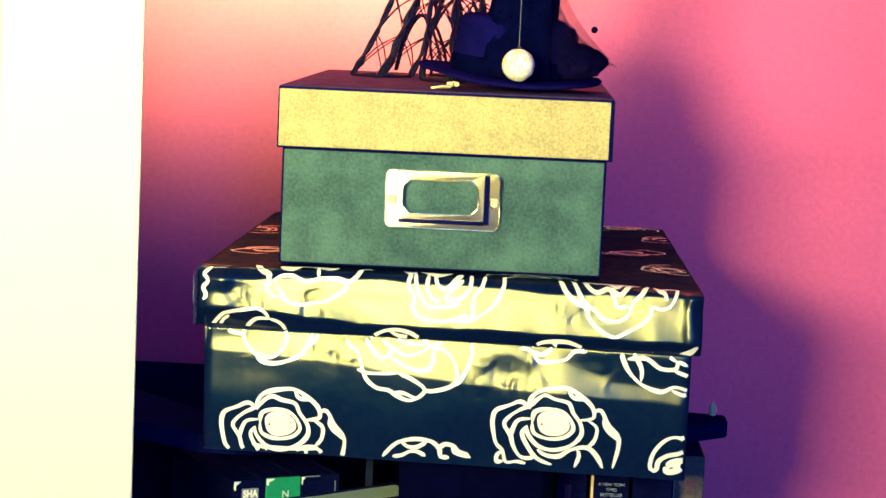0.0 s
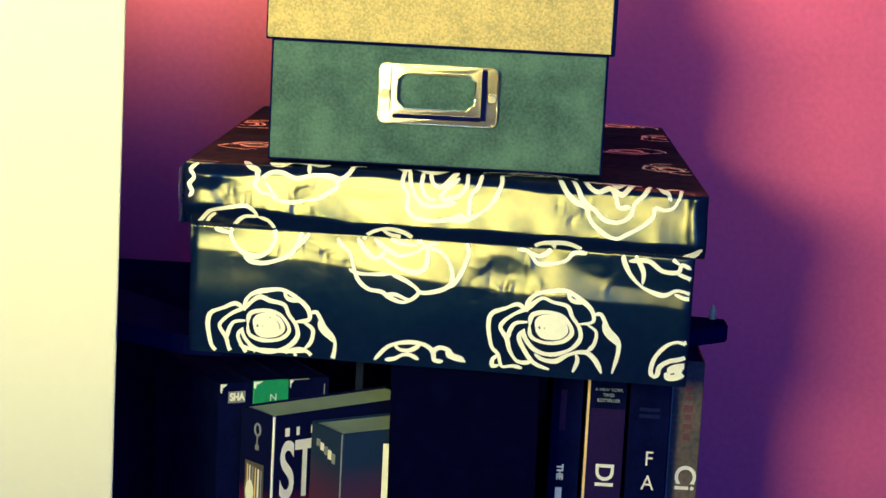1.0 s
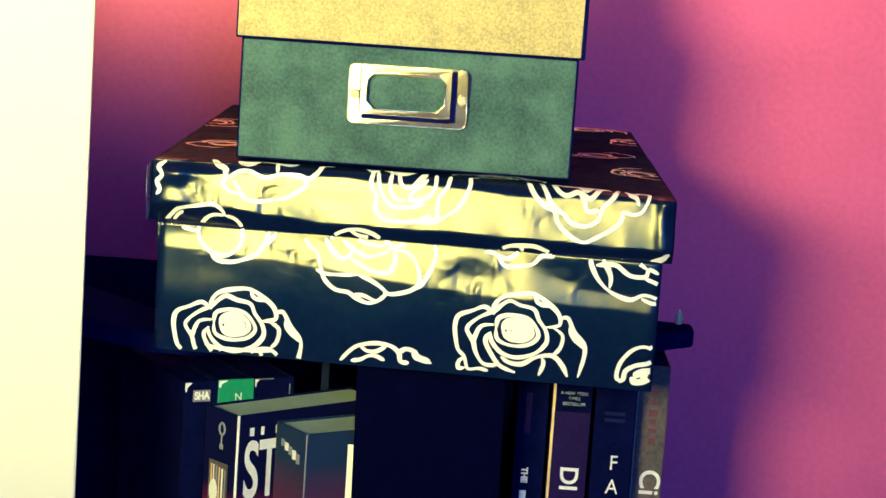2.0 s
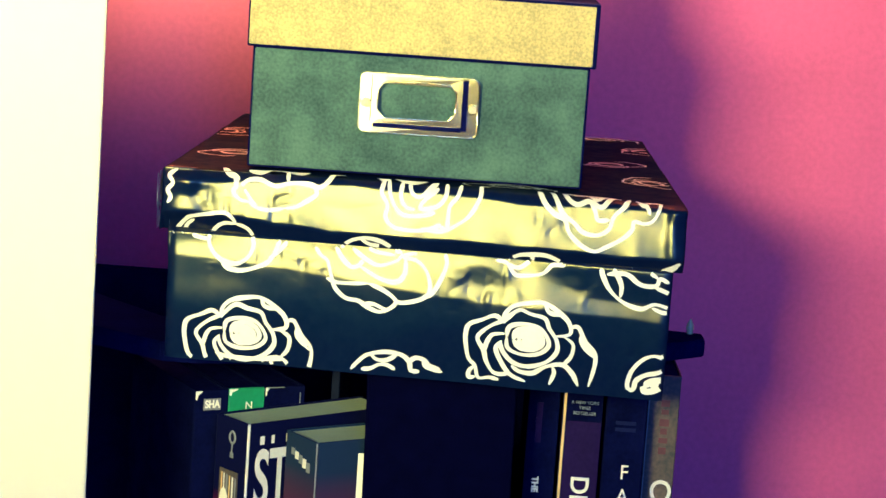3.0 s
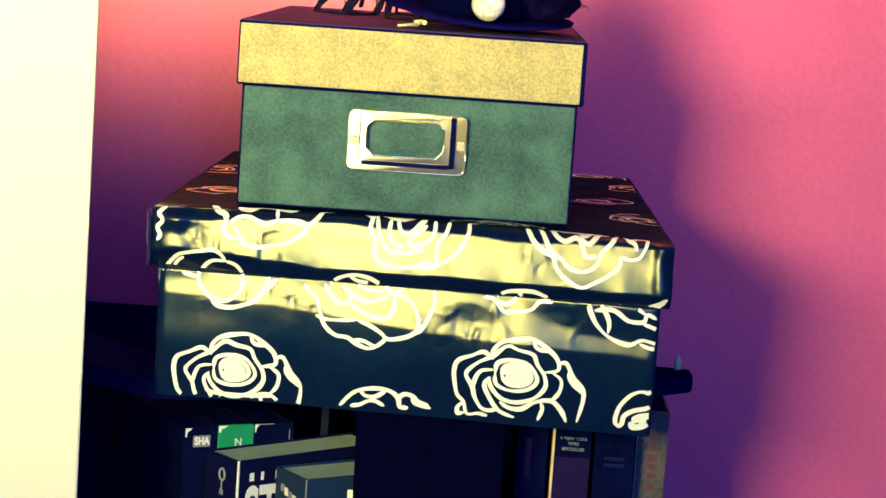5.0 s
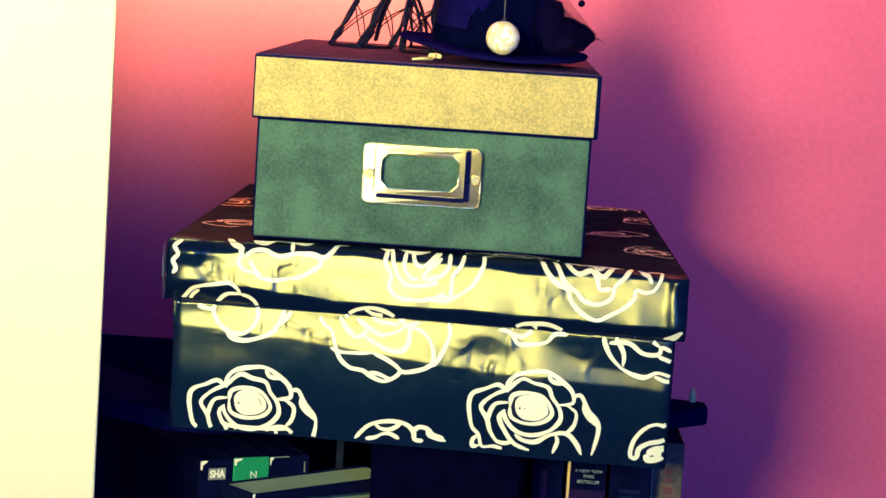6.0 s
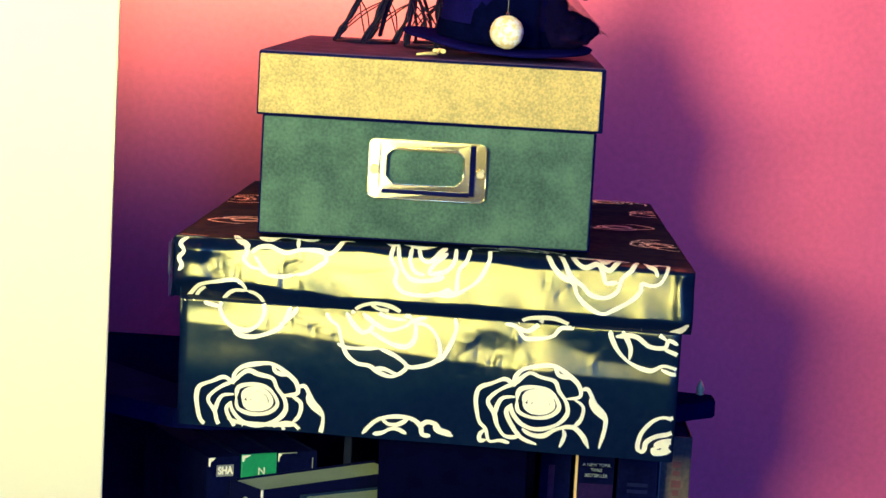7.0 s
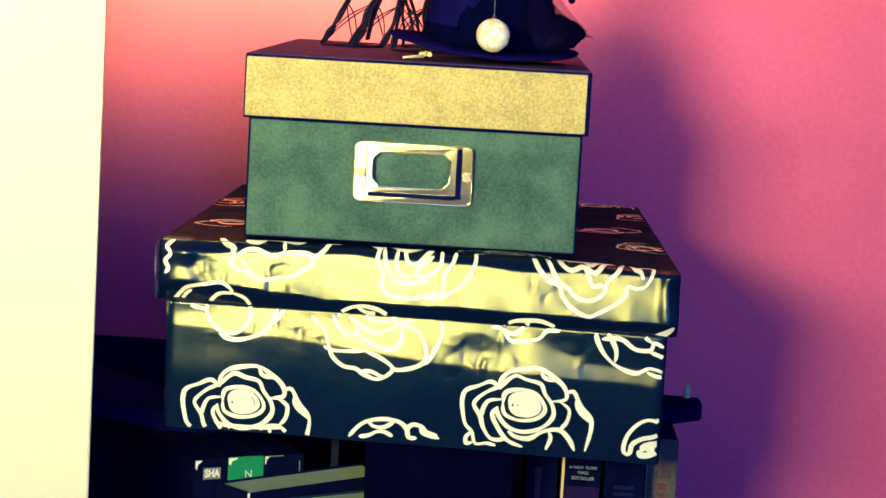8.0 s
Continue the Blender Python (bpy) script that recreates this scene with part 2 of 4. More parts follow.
def build_door():
    """An open panelled door that stands beside the shelf, its free edge towards it."""
    door = thing("door", pose(-0.062, -0.08, 0, 0, 0, 13), "overexposed cream-white painted panel door standing open beside the shelf", "door", kind="structure")
    x0, x1, y0, y1, z0, z1 = -0.768, 0.0, 0.0, 0.035, -1.19, 0.85
    sx, rail = 0.074, 0.13
    part("stile", block(x1 - sx, x1, y0, y1, z0, z1, 0.0015), WHITE, door)
    part("stile", block(x0, x0 + sx, y0, y1, z0, z1, 0.0015), WHITE, door)
    for low, high in ((z0, z0 + 0.2), (0.064, 0.064 + rail), (z1 - 0.11, z1)):
        part("rail", block(x0 + sx, x1 - sx, y0 + 0.0004, y1, low, high, 0.001), WHITE, door)
    for low, high in ((z0 + 0.2, 0.064), (0.064 + rail, z1 - 0.11)):
        part("panel", block(x0 + sx, x1 - sx, y0 + 0.007, y1 - 0.007, low, high), WHITE, door)
        inner = [block(x0 + sx + 0.012, x1 - sx - 0.012, y0 + 0.003, y0 + 0.0069, low + 0.012, high - 0.012, 0.003)]
        part("raised_field", join(inner), WHITE, door)
    # unseen sheet added behind the leaf to cut red bounce off the wall
    part("bounce_stop", block(x0, x1 - 0.001, y1, y1 + 0.004, z0, z1), UNSEEN_BLUE, door, "unseen dark blue sheet added against red bounce")


build_door()

# ---- the shelf unit ----
OUTLINE = [(-0.26, 0.19), (-0.085, 0.053), (-0.042, 0.021), (-0.02, 0.021), (0.215, 0.092), (0.278, 0.150), (0.278, 0.170), (0.246, 0.175), (0.246, 0.395), (-0.03, 0.395), (-0.03, 0.115), (-0.054, 0.097), (-0.105, 0.159), (-0.26, 0.345)]
DEEP = [(-0.26, 0.30), (-0.14, 0.10), (-0.045, -0.03), (0.26, -0.03), (0.265, 0.10), (0.265, 0.395), (-0.26, 0.395)]


def build_shelf_unit():
    unit = thing("shelf_unit", pose(0, 0, ZF), "black-stained wooden shelf unit with chamfered front corners", "shelf unit")
    part("top_board", prism(OUTLINE, -0.115 - ZF, -0.104 - ZF, 0.001), BLACKWOOD, unit)
    for z in (-0.376, -0.72, -1.08):
        part("shelf_board", prism(DEEP, z - ZF, z + 0.016 - ZF, 0.001), BLACKWOOD, unit)
    part("back_panel", block(-0.03, 0.246, 0.380, 0.394, 0.0, -0.12 - ZF), BLACKWOOD, unit)
    part("back_panel", block(-0.26, -0.032, 0.380, 0.394, 0.0, -0.125 - ZF), BLACKWOOD, unit)
    part("side_panel", block(-0.26, -0.245, 0.20, 0.34, 0.0, -0.12 - ZF), BLACKWOOD, unit)
    part("side_panel", block(0.235, 0.248, 0.24, 0.379, 0.0, -0.12 - ZF), BLACKWOOD, unit)
    return unit


build_shelf_unit()

finial = tagged(link("finial", lathe([(0.0012, 0), (0.0024, 0.0005), (0.0018, 0.0016), (0.0026, 0.0036), (0.0021, 0.0060), (0.0011, 0.0082), (0.0004, 0.0096)], 16), GOLD, smooth=True), "small brass knob standing on the black shelf end", "knob")
finial.matrix_world = pose(0.2695, 0.166, -0.104)

# ---- the gift-wrapped box ----
# One printed rose, stroke by stroke, in millimetres from its heart.
ROSE = {
    "left_petal": [(-13, 9), (-17.5, 12), (-24, 9.5), (-31, 6.5), (-33, 1), (-32.5, -6), (-31, -12.5), (-27.5, -16.5), (-25.5, -23), (-19.5, -22.5), (-14.5, -23.5)],
    "left_tip": [(-27.5, -16.5), (-30.5, -19.5), (-30.5, -23), (-27, -22.5)],
    "second_petal": [(-11.5, 10), (-18.5, 7), (-24.5, 2.5), (-26.5, -1.5), (-23, -7.5), (-21.5, -13.5), (-17.5, -19.5), (-11.5, -20), (-9.5, -17)],
    "third_petal": [(-12, 2.5), (-18.5, 1.5), (-21.5, -3), (-23, -9)],
    "fourth_petal": [(-13.5, -1.5), (-16.5, -6), (-14, -12.5), (-8.5, -20), (0, -23.5)],
    "crown_petal": [(-12.5, 8), (-12, 13.5), (-7.5, 18), (1.5, 20), (9, 20), (16.5, 15.5), (22, 10), (22.5, 4), (15, 2.5)],
    "crown_fold": [(9, 20), (11, 15.5), (17, 14)],
    "inner_petal": [(-12.5, 9), (-8.5, 13.5), (-4, 16), (1.5, 14), (9, 12), (11.5, 6.5), (15.5, 0.5), (16, -6), (10.5, -12), (1, -15), (-7.5, -13), (-13, -7), (-14, -2)],
    "heart": [(-11, 0.5), (-9.5, 6.5), (-2, 8.5), (5.5, 7), (10, 2.5), (11.5, -3), (6.5, -7.5), (-2.5, -8.5), (-10, -5.5), (-11, 0.5)],
    "right_petal": [(23, 7.5), (27, 8), (31, 0), (36, -6), (36.5, -12.5), (33.5, -24.5)],
    "right_fold": [(29, 5), (29, -0.5), (35.5, -8)],
    "lower_right": [(19.5, 2.5), (24.5, -1.5), (23.5, -8.5), (19.5, -13)],
    "skirt": [(-8, -15), (-3.5, -18), (3.5, -18.5), (10.5, -14.5), (19, -13), (24.5, -17.5), (28, -24.5)],
    "stem": [(14, -14.5), (15, -18), (12.5, -24.5)],
    "core_outer": [(-7.5, -0.5), (-5, 4.5), (1, 6), (6.5, 3), (8, -2), (3.5, -5), (-3.5, -5), (-7.5, -0.5)],
    "core_mid": [(-5, -0.5), (-1.5, 3), (3, 2.5), (5, -1), (1.5, -3), (-3, -2.5), (-5, -0.5)],
    "core_in": [(-2.5, 0), (0, 1), (2, 0), (0, -1.5), (-2.5, 0)],
}


def ribbon(lines, width, place, inside):
    """Flat printed strokes laid on a surface. place: plane point to space; inside: which plane points lie on the sheet."""
    bm = bmesh.new()
    for pts in lines:
        run = []
        span = max((p - pts[0]).length for p in pts)
        # the tight strokes at a rose's heart run together
        thick = width * (1.38 if span < 0.0165 and (pts[0] - pts[-1]).length < 1e-5 else 1.0)
        for i, p in enumerate(pts):
            d = pts[min(i + 1, len(pts) - 1)] - pts[max(i - 1, 0)]
            n = Vector((-d.y, d.x)).normalized() if d.length > 0 else Vector((0, 1))
            w = thick * (0.8 + 0.35 * noise.noise(Vector((p.x * 90, p.y * 90, 3.0)))) * min(1.0, 0.40 + 0.20 * min(i, len(pts) - 1 - i))
            a, b = p + n * w / 2, p - n * w / 2
            if inside(a) and inside(b):
                v = (bm.verts.new(place(a)), bm.verts.new(place(b)))
                if run:
                    bm.faces.new((run[-1][0], v[0], v[1], run[-1][1]))
                run.append(v)
            else:
                run = []
    for v in [v for v in bm.verts if not v.link_faces]:
        bm.verts.remove(v)
    return bm


def rose_lines(cx, cy, turn=0.0, size=1.0, only=None):
    c, s = math.cos(radians(turn)) * size / 1000, math.sin(radians(turn)) * size / 1000
    return [spline([Vector((cx + c * x - s * y, cy + s * x + c * y)) for x, y in pts], 5) for key, pts in ROSE.items() if only is None or key in only]


# The other printed motifs, stroke by stroke, in millimetres on the box's front.
LID_ROSE_A = (
    ((-108.6, 2.2), (-104.6, -0.9), (-100.9, -2.2), (-98.7, -3.9)),
    ((-97.7, -6.3), (-93.3, -3.4), (-87.2, -3), (-82.6, -4.5), (-78, -5.4), (-70.5, -3.6), (-61.4, -3.5), (-55.3, -4.6), (-50.9, -1.8), (-47.4, 2.2), (-41.9, 3)),
    ((-94.3, 1.1), (-87.3, 0.4), (-81.3, 2.4), (-73.7, 2.1), (-66.1, 1.4), (-61, 2.7)),
    ((-72.8, 1.5), (-72.1, -3.1)),
    ((-100.9, -2.2), (-99.9, -6.1), (-101.3, -9.7), (-97.5, -13.4), (-92.6, -14.3), (-88.9, -16.8), (-81.6, -17.8), (-73.2, -16.2)),
    ((-95.6, -7.7), (-91.5, -13), (-88.3, -16.2)),
    ((-57.5, -4.1), (-56.7, -7.8), (-61.2, -11.3), (-67.1, -14.9), (-73.2, -16.2)),
)
LID_ROSE_B = (
    ((-25.2, 2.7), (-20.9, 1.1), (-17.3, 2.6)),
    ((-20.3, 1.2), (-21.7, -4.5), (-18.2, -9.9), (-18.6, -16.8), (-13.9, -21.4), (-3.2, -22.4), (5.8, -20.8), (10.9, -17.9)),
    ((-18.2, 1.3), (-17.1, -4.8), (-13.9, -10.8), (-9.2, -14.5), (-0.4, -14.4), (7.7, -12)),
    ((-15.5, 2.8), (-10, 1.3), (-4, 0.9), (2.4, 2.9)),
    ((-10.6, 0.7), (-11.3, -5.6), (-8.1, -10.4), (-3, -11.5)),
    ((-7, 0.6), (-5.3, -3.9), (-0.7, -5.1), (5.2, -0.6), (8.4, 2.4)),
    ((8.8, -1), (1.4, -6.5), (-0.3, -10.7), (7.9, -9.1), (12.6, -4.1), (13, 2.2)),
    ((20.9, 1.8), (18.9, -3.9), (14.9, -8.9), (14.3, -20.5), (10.6, -18.6)),
    ((36, 3.6), (31.5, 2.3), (31, -3), (25.6, -12.5), (17.9, -18.6), (10.7, -21.7), (0.4, -20.9)),
)
LID_ROSE_C = (
    ((61.5, 3), (65.3, -3.2), (70.6, -7.5), (76.4, -10.1), (78.8, -16.2), (84.7, -22), (92.4, -25.1), (98.7, -22.5), (107.3, -17.1), (111.7, -12.1), (112.5, -8), (117.6, -8.6), (122.1, -7), (125, -1.8), (126.4, 2.7)),
    ((68.1, 3.6), (71.3, -1.2), (75.1, -7.1), (81.3, -11.3), (86, -15.6), (93.6, -16.6), (99.6, -13), (101.8, -6.6), (106.8, -1.6), (109.7, 3.3), (108.7, 6)),
    ((74.5, 3.4), (78, -0.7), (82.6, -2.5), (88.6, -0.5), (91.7, -4.3), (93.7, -8.8), (99.7, -8.1)),
    ((80.3, 1.7), (86.9, 3.1), (92.8, 0.8), (97.8, 4.3)),
    ((89.5, -0.1), (94.7, -2.8), (98.8, 0.6), (102.4, 4.6)),
    ((75.1, 3.5), (83.9, 3.5), (94.8, 4.3), (105.7, 3.9)),
    ((113.3, 4.2), (115.8, 0.7), (118.9, -0.4), (120.5, -4)),
    ((118.2, 1.8), (122.7, 3), (126.7, 2.7)),
)
LID_BUD = (
    ((-133.2, -34.5), (-128.9, -28.9), (-124.4, -24.8), (-115.4, -22.6), (-106.4, -21), (-101.7, -23.1), (-99.2, -26.9)),
    ((-128.1, -34.1), (-125.8, -29.3), (-122, -26.2)),
    ((-99.2, -26.9), (-94, -28.4), (-90.5, -32.2), (-89.1, -38.3), (-92, -44.8), (-97.9, -48.3), (-105.5, -47.1), (-111.1, -42.5), (-113.5, -36.4), (-110.6, -30.6), (-105.9, -27.1), (-99.2, -26.9)),
    ((-122.6, -34.7), (-118, -35.9), (-113.5, -36.4)),
    ((-105.5, -47.1), (-102.4, -50.9), (-94.8, -51.8), (-85.8, -49), (-79.8, -45.4), (-77, -39.6), (-74.7, -34.1)),
    ((-80.5, -44.5), (-75.4, -40.4), (-70.8, -34.4)),
)
CORNER_TIP = (
    ((128.4, -33.3), (133.5, -31), (138.2, -27.9)),
    ((129.3, -32.3), (133.5, -32.3), (137.1, -29.2)),
)
BODY_ROSE = (
    ((-55.5, -36), (-52.5, -40), (-48.5, -43), (-46.5, -49), (-43.5, -57), (-37.5, -62), (-30.5, -63), (-25.5, -66), (-18.5, -68), (-12.5, -65), (-10.5, -61), (-17.5, -56), (-25.5, -53)),
    ((-44.5, -35), (-40.5, -41), (-35.5, -45), (-31.5, -44), (-29.5, -41)),
    ((-41.5, -35.5), (-38.5, -32), (-33.5, -29.5), (-27.5, -28.5), (-20, -30), (-14.5, -33), (-8.5, -35.5)),
    ((-31.5, -29), (-26.5, -32), (-18, -33), (-8.5, -36)),
    ((-27.5, -64.5), (-22.5, -64), (-17, -66), (-14, -67)),
    ((-35.5, -35), (-28.5, -40), (-20.5, -43), (-11.5, -40), (-8.5, -37), (-0.5, -35)),
    ((-29.5, -33), (-22.5, -36), (-11.5, -37)),
    ((-6.5, -38), (-6.5, -46), (-10.5, -51), (-19.5, -50), (-31.5, -44)),
    ((-8.5, -38), (-0.5, -39), (5.5, -45), (7.5, -54), (3.5, -59), (-6.5, -62), (-11.5, -61)),
    ((14.5, -34), (15.5, -40), (12.5, -49), (8.5, -56), (3.5, -58)),
    ((-48.5, -52), (-41.5, -54), (-25.5, -53)),
)
BODY_LEAF = (
    ((48.5, -34), (53.5, -31), (59.5, -30), (68.5, -30), (77.5, -34), (71.5, -35), (66.5, -40), (55.5, -42), (51.5, -41), (47.5, -36), (41.5, -35)),
    ((47.5, -36), (53.5, -38), (58.5, -35), (61.5, -31)),
)
BODY_CORNER = (
    ((97.5, -34), (98.5, -38), (102.5, -45), (109.5, -51), (119.5, -54), (126.5, -51), (132.5, -52), (135.5, -54), (131.5, -55), (125.5, -53)),
    ((103.5, -33), (108.5, -42), (108.5, -49)),
    ((100.5, -37), (110.5, -36), (118.5, -41), (126.5, -41), (128.5, -37), (133.5, -39)),
    ((113.5, -33), (120.5, -33), (127.5, -37)),
    ((126.5, -42), (132.5, -44), (135.5, -46), (136.5, -49)),
)
LOW_CORNER = (
    ((116.9, -99), (116, -95.1), (117.8, -88.1), (122.5, -81.9), (127.6, -79), (132.1, -79.2), (136.1, -81.3)),
    ((131.5, -79.3), (135.8, -77.7)),
    ((116.9, -99), (119.5, -97.8), (120.6, -93.1), (125.4, -89.6), (131.3, -87.9), (136.4, -85)),
    ((125, -95.8), (128.7, -93), (134.6, -91.9), (133.4, -95.7), (129.1, -98.2), (125.2, -98.6), (125, -95.8)),
    ((128.3, -95.8), (132.6, -93.9)),
)
LOW_MIDDLE = (
    ((-32.7, -101.3), (-27.3, -94.9), (-22.2, -91.6), (-13.7, -89.9), (-5.7, -90.8), (-1.1, -94.4), (0.1, -99), (4.7, -99.5)),
    ((-22.2, -91.6), (-19, -94.4), (-14, -94.6), (-9.9, -92.4), (-8.2, -90.1)),
    ((-26.9, -100.8), (-21.7, -99.7), (-17.6, -97.4), (-13.3, -97.1), (-8.5, -99.4)),
    ((-1.1, -94.4), (2.4, -91.9), (7.1, -92.8), (9.7, -95.6), (15.9, -97.3)),
    ((7.1, -92.8), (8.2, -96.4), (16.9, -98.7)),
)
LOW_HEM = (
    ((-107.1, -98.3), (-101.4, -100.0), (-92, -100.5), (-79.5, -100.2), (-69, -99.6)),
)


def motif(strokes):
    return [spline([Vector((x / 1000, z / 1000)) for x, z in pts], 8) for pts in strokes]


W2, BW, DEPTH, LIDH, BOT = 0.1402, 0.1352, 0.372, 0.0335, -0.1035


def smooth(a, b, v):
    u = min(1.0, max(0.0, (v - a) / (b - a)))
    return u * u * (3 - 2 * u)


def along(stops, x):
    """A value that runs straight from stop to stop."""
    return float(np.interp(x, [a for a, _ in stops], [b for _, b in stops]))


def sag(x):
    """The fronts are bowed in a little at the middle and stand askew."""
    return 0.0035 * (1 - (x / 0.138) ** 2) - 0.085 * x


def crumple(x, z, k):
    """Lean of the paper from soft folds, and from a few sharper creases."""
    soft = noise.noise(Vector((x * 17 + z * 9, z * 42, k)))
    fine = noise.noise(Vector((x * 60 + z * 30, z * 110 - x * 20, k + 3)))
    rare = max(0.0, noise.noise(Vector((x * 20, z * 26, k + 11))) - 0.12)
    ridge = noise.noise(Vector((x * 38 + z * 50, z * 60 - x * 22, k + 5)))
    crack = noise.noise(Vector((x * 75 - z * 40, z * 95 + x * 30, k + 17)))
    where = smooth(0.0, 0.25, noise.noise(Vector((x * 26, z * 30, k + 23))))
    pinch = 0.26 * where * math.copysign(max(0.0, 1 - abs(crack) * 7) ** 2, crack)
    return pinch + 0.080 * soft + 0.050 * fine + 0.6 * rare * math.copysign(max(0.0, 1 - abs(ridge) * 6) ** 2, ridge)


def lid_lean(x, z):
    """The lid's front leans back, rounds over at the top, tucks in under its lip, and is crushed at both ends."""
    over = along(((-0.14, 0.0055), (-0.11, 0.0065), (-0.06, 0.0032), (0.03, 0.0046), (0.06, 0.0050), (0.10, 0.0030), (0.14, 0.0020)), x)
    over += 0.0016 * noise.noise(Vector((x * 45, 0.3, 8.0)))
    tuck = along(((-0.14, 0.0215), (-0.10, 0.0212), (-0.085, 0.0228), (-0.05, 0.0258), (0.0, 0.0254), (0.14, 0.0258)), x)
    tuck -= 0.0012 * noise.noise(Vector((x * 70, 0.7, 2.0)))
    lean = 0.165 + crumple(x, z, 1.0)
    lean += 1.5 * max(0.0, (z + over) / over) ** 0.8
    lean -= 0.80 * min(1.0, max(0.0, (-z - tuck) / 0.0025)) ** 0.9
    end = smooth(-0.117, -0.124, x) + smooth(0.1285, 0.1345, x)
    return lean + end * (0.60 * noise.noise(Vector((x * 75, z * 95, 4.0))) - 0.20)


def body_lean(x, z):
    """An upper band that leans back above a slanting crease, dented beside the middle; below it the paper hangs straight."""
    crease = along(((-0.14, -0.0455), (-0.11, -0.0470), (-0.047, -0.0512), (0.0085, -0.0570), (0.0755, -0.0592), (0.14, -0.0613)), x)
    up = z - crease + 0.0007 * noise.noise(Vector((x * 50, 0.1, 6.0)))
    low = along(((-0.135, 0.01), (-0.05, 0.0), (0.03, -0.04), (0.13, -0.03)), x) * smooth(-0.080, -0.055, z) - 0.13 * smooth(-0.058, -0.086, z)
    low += 0.055 * noise.noise(Vector((x * 22, z * 55, 3.0))) + 0.6 * crumple(x, z, 7.0)
    dent = smooth(1.0, 0.45, math.hypot((x - 0.036 + 0.6 * (z + 0.045)) / 0.017, (z + 0.0445) / 0.0078))
    dent += smooth(1.0, 0.62, math.hypot((x - 0.106) / 0.046, (z + 0.0425 + 0.06 * (x - 0.1)) / 0.0105))
    dent += 0.55 * smooth(-0.103, -0.122, x) * smooth(-0.045, -0.036, z)
    dent += 0.45 * smooth(0.095, 0.125, x)
    dent += 0.35 * smooth(-0.0415, -0.0365, z) * (0.4 + noise.noise(Vector((x * 55, 0.5, 1.0))))
    high = 0.165 - 0.20 * min(1.2, dent) + crumple(x, z, 7.0)
    return low + (high - low) * smooth(-0.0006, 0.0012, up)


def relief(lean, z0, z1, x1, level, stand):
    """The front's stand-off (+y) over a fine net, summed up from its lean; stand is its value at the height level. Returns a lookup."""
    nx, nz = 220, 120
    xs, zs = np.linspace(-x1, x1, nx + 1), np.linspace(z0, z1, nz + 1)
    step = (z1 - z0) / nz
    leans = np.array([[lean(x, (za + zb) / 2) for x in xs] for za, zb in zip(zs, zs[1:])])
    # broad shapes carry on down the sheet; small creases die out within a few millimetres
    window = np.ones(25) / 25
    broad = np.array([np.convolve(np.pad(row, 12, mode="edge"), window, mode="valid") for row in leans])
    net = np.vstack([np.zeros(nx + 1), np.cumsum(broad * step, axis=0)])
    net += stand - net[round((level - z0) / step)]
    small, keep = np.zeros(nx + 1), math.exp(-abs(step) / 0.005)
    for j in range(nz):
        small = small * keep + (leans[j] - broad[j]) * step
        net[j + 1] += small

    def at(x, z):
        u = min(max((x + x1) / (2 * x1) * nx, 0.0), nx - 1e-6)
        v = min(max((z - z0) / (z1 - z0) * nz, 0.0), nz - 1e-6)
        i, j = int(u), int(v)
        a, b = u - i, v - j
        return float((1 - b) * ((1 - a) * net[j, i] + a * net[j, i + 1]) + b * ((1 - a) * net[j + 1, i] + a * net[j + 1, i + 1]))

    return at


lid_relief = relief(lid_lean, -LIDH, 0.0, W2, -0.015, 0.0002)
body_relief = relief(body_lean, -LIDH, BOT, BW, -0.045, 0.0016)


def lid_front(x, z):
    end = max(0.0, (abs(x) - W2 + 0.008) / 0.008)
    return lid_relief(x, z) + sag(x) + 0.0022 * end ** 2


def body_front(x, z):
    end = max(0.0, (abs(x) - BW + 0.005) / 0.005)
    return body_relief(x, min(z, -LIDH)) + sag(x) + 0.0015 * end ** 2 + 0.006 * smooth(-LIDH, -LIDH + 0.003, z)


def lift(x, y):
    """The lid's top swells a little along its front edge."""
    return 0.0016 * max(0.0, 1 - (x / 0.138) ** 2) * math.exp(-(y / 0.016) ** 2)


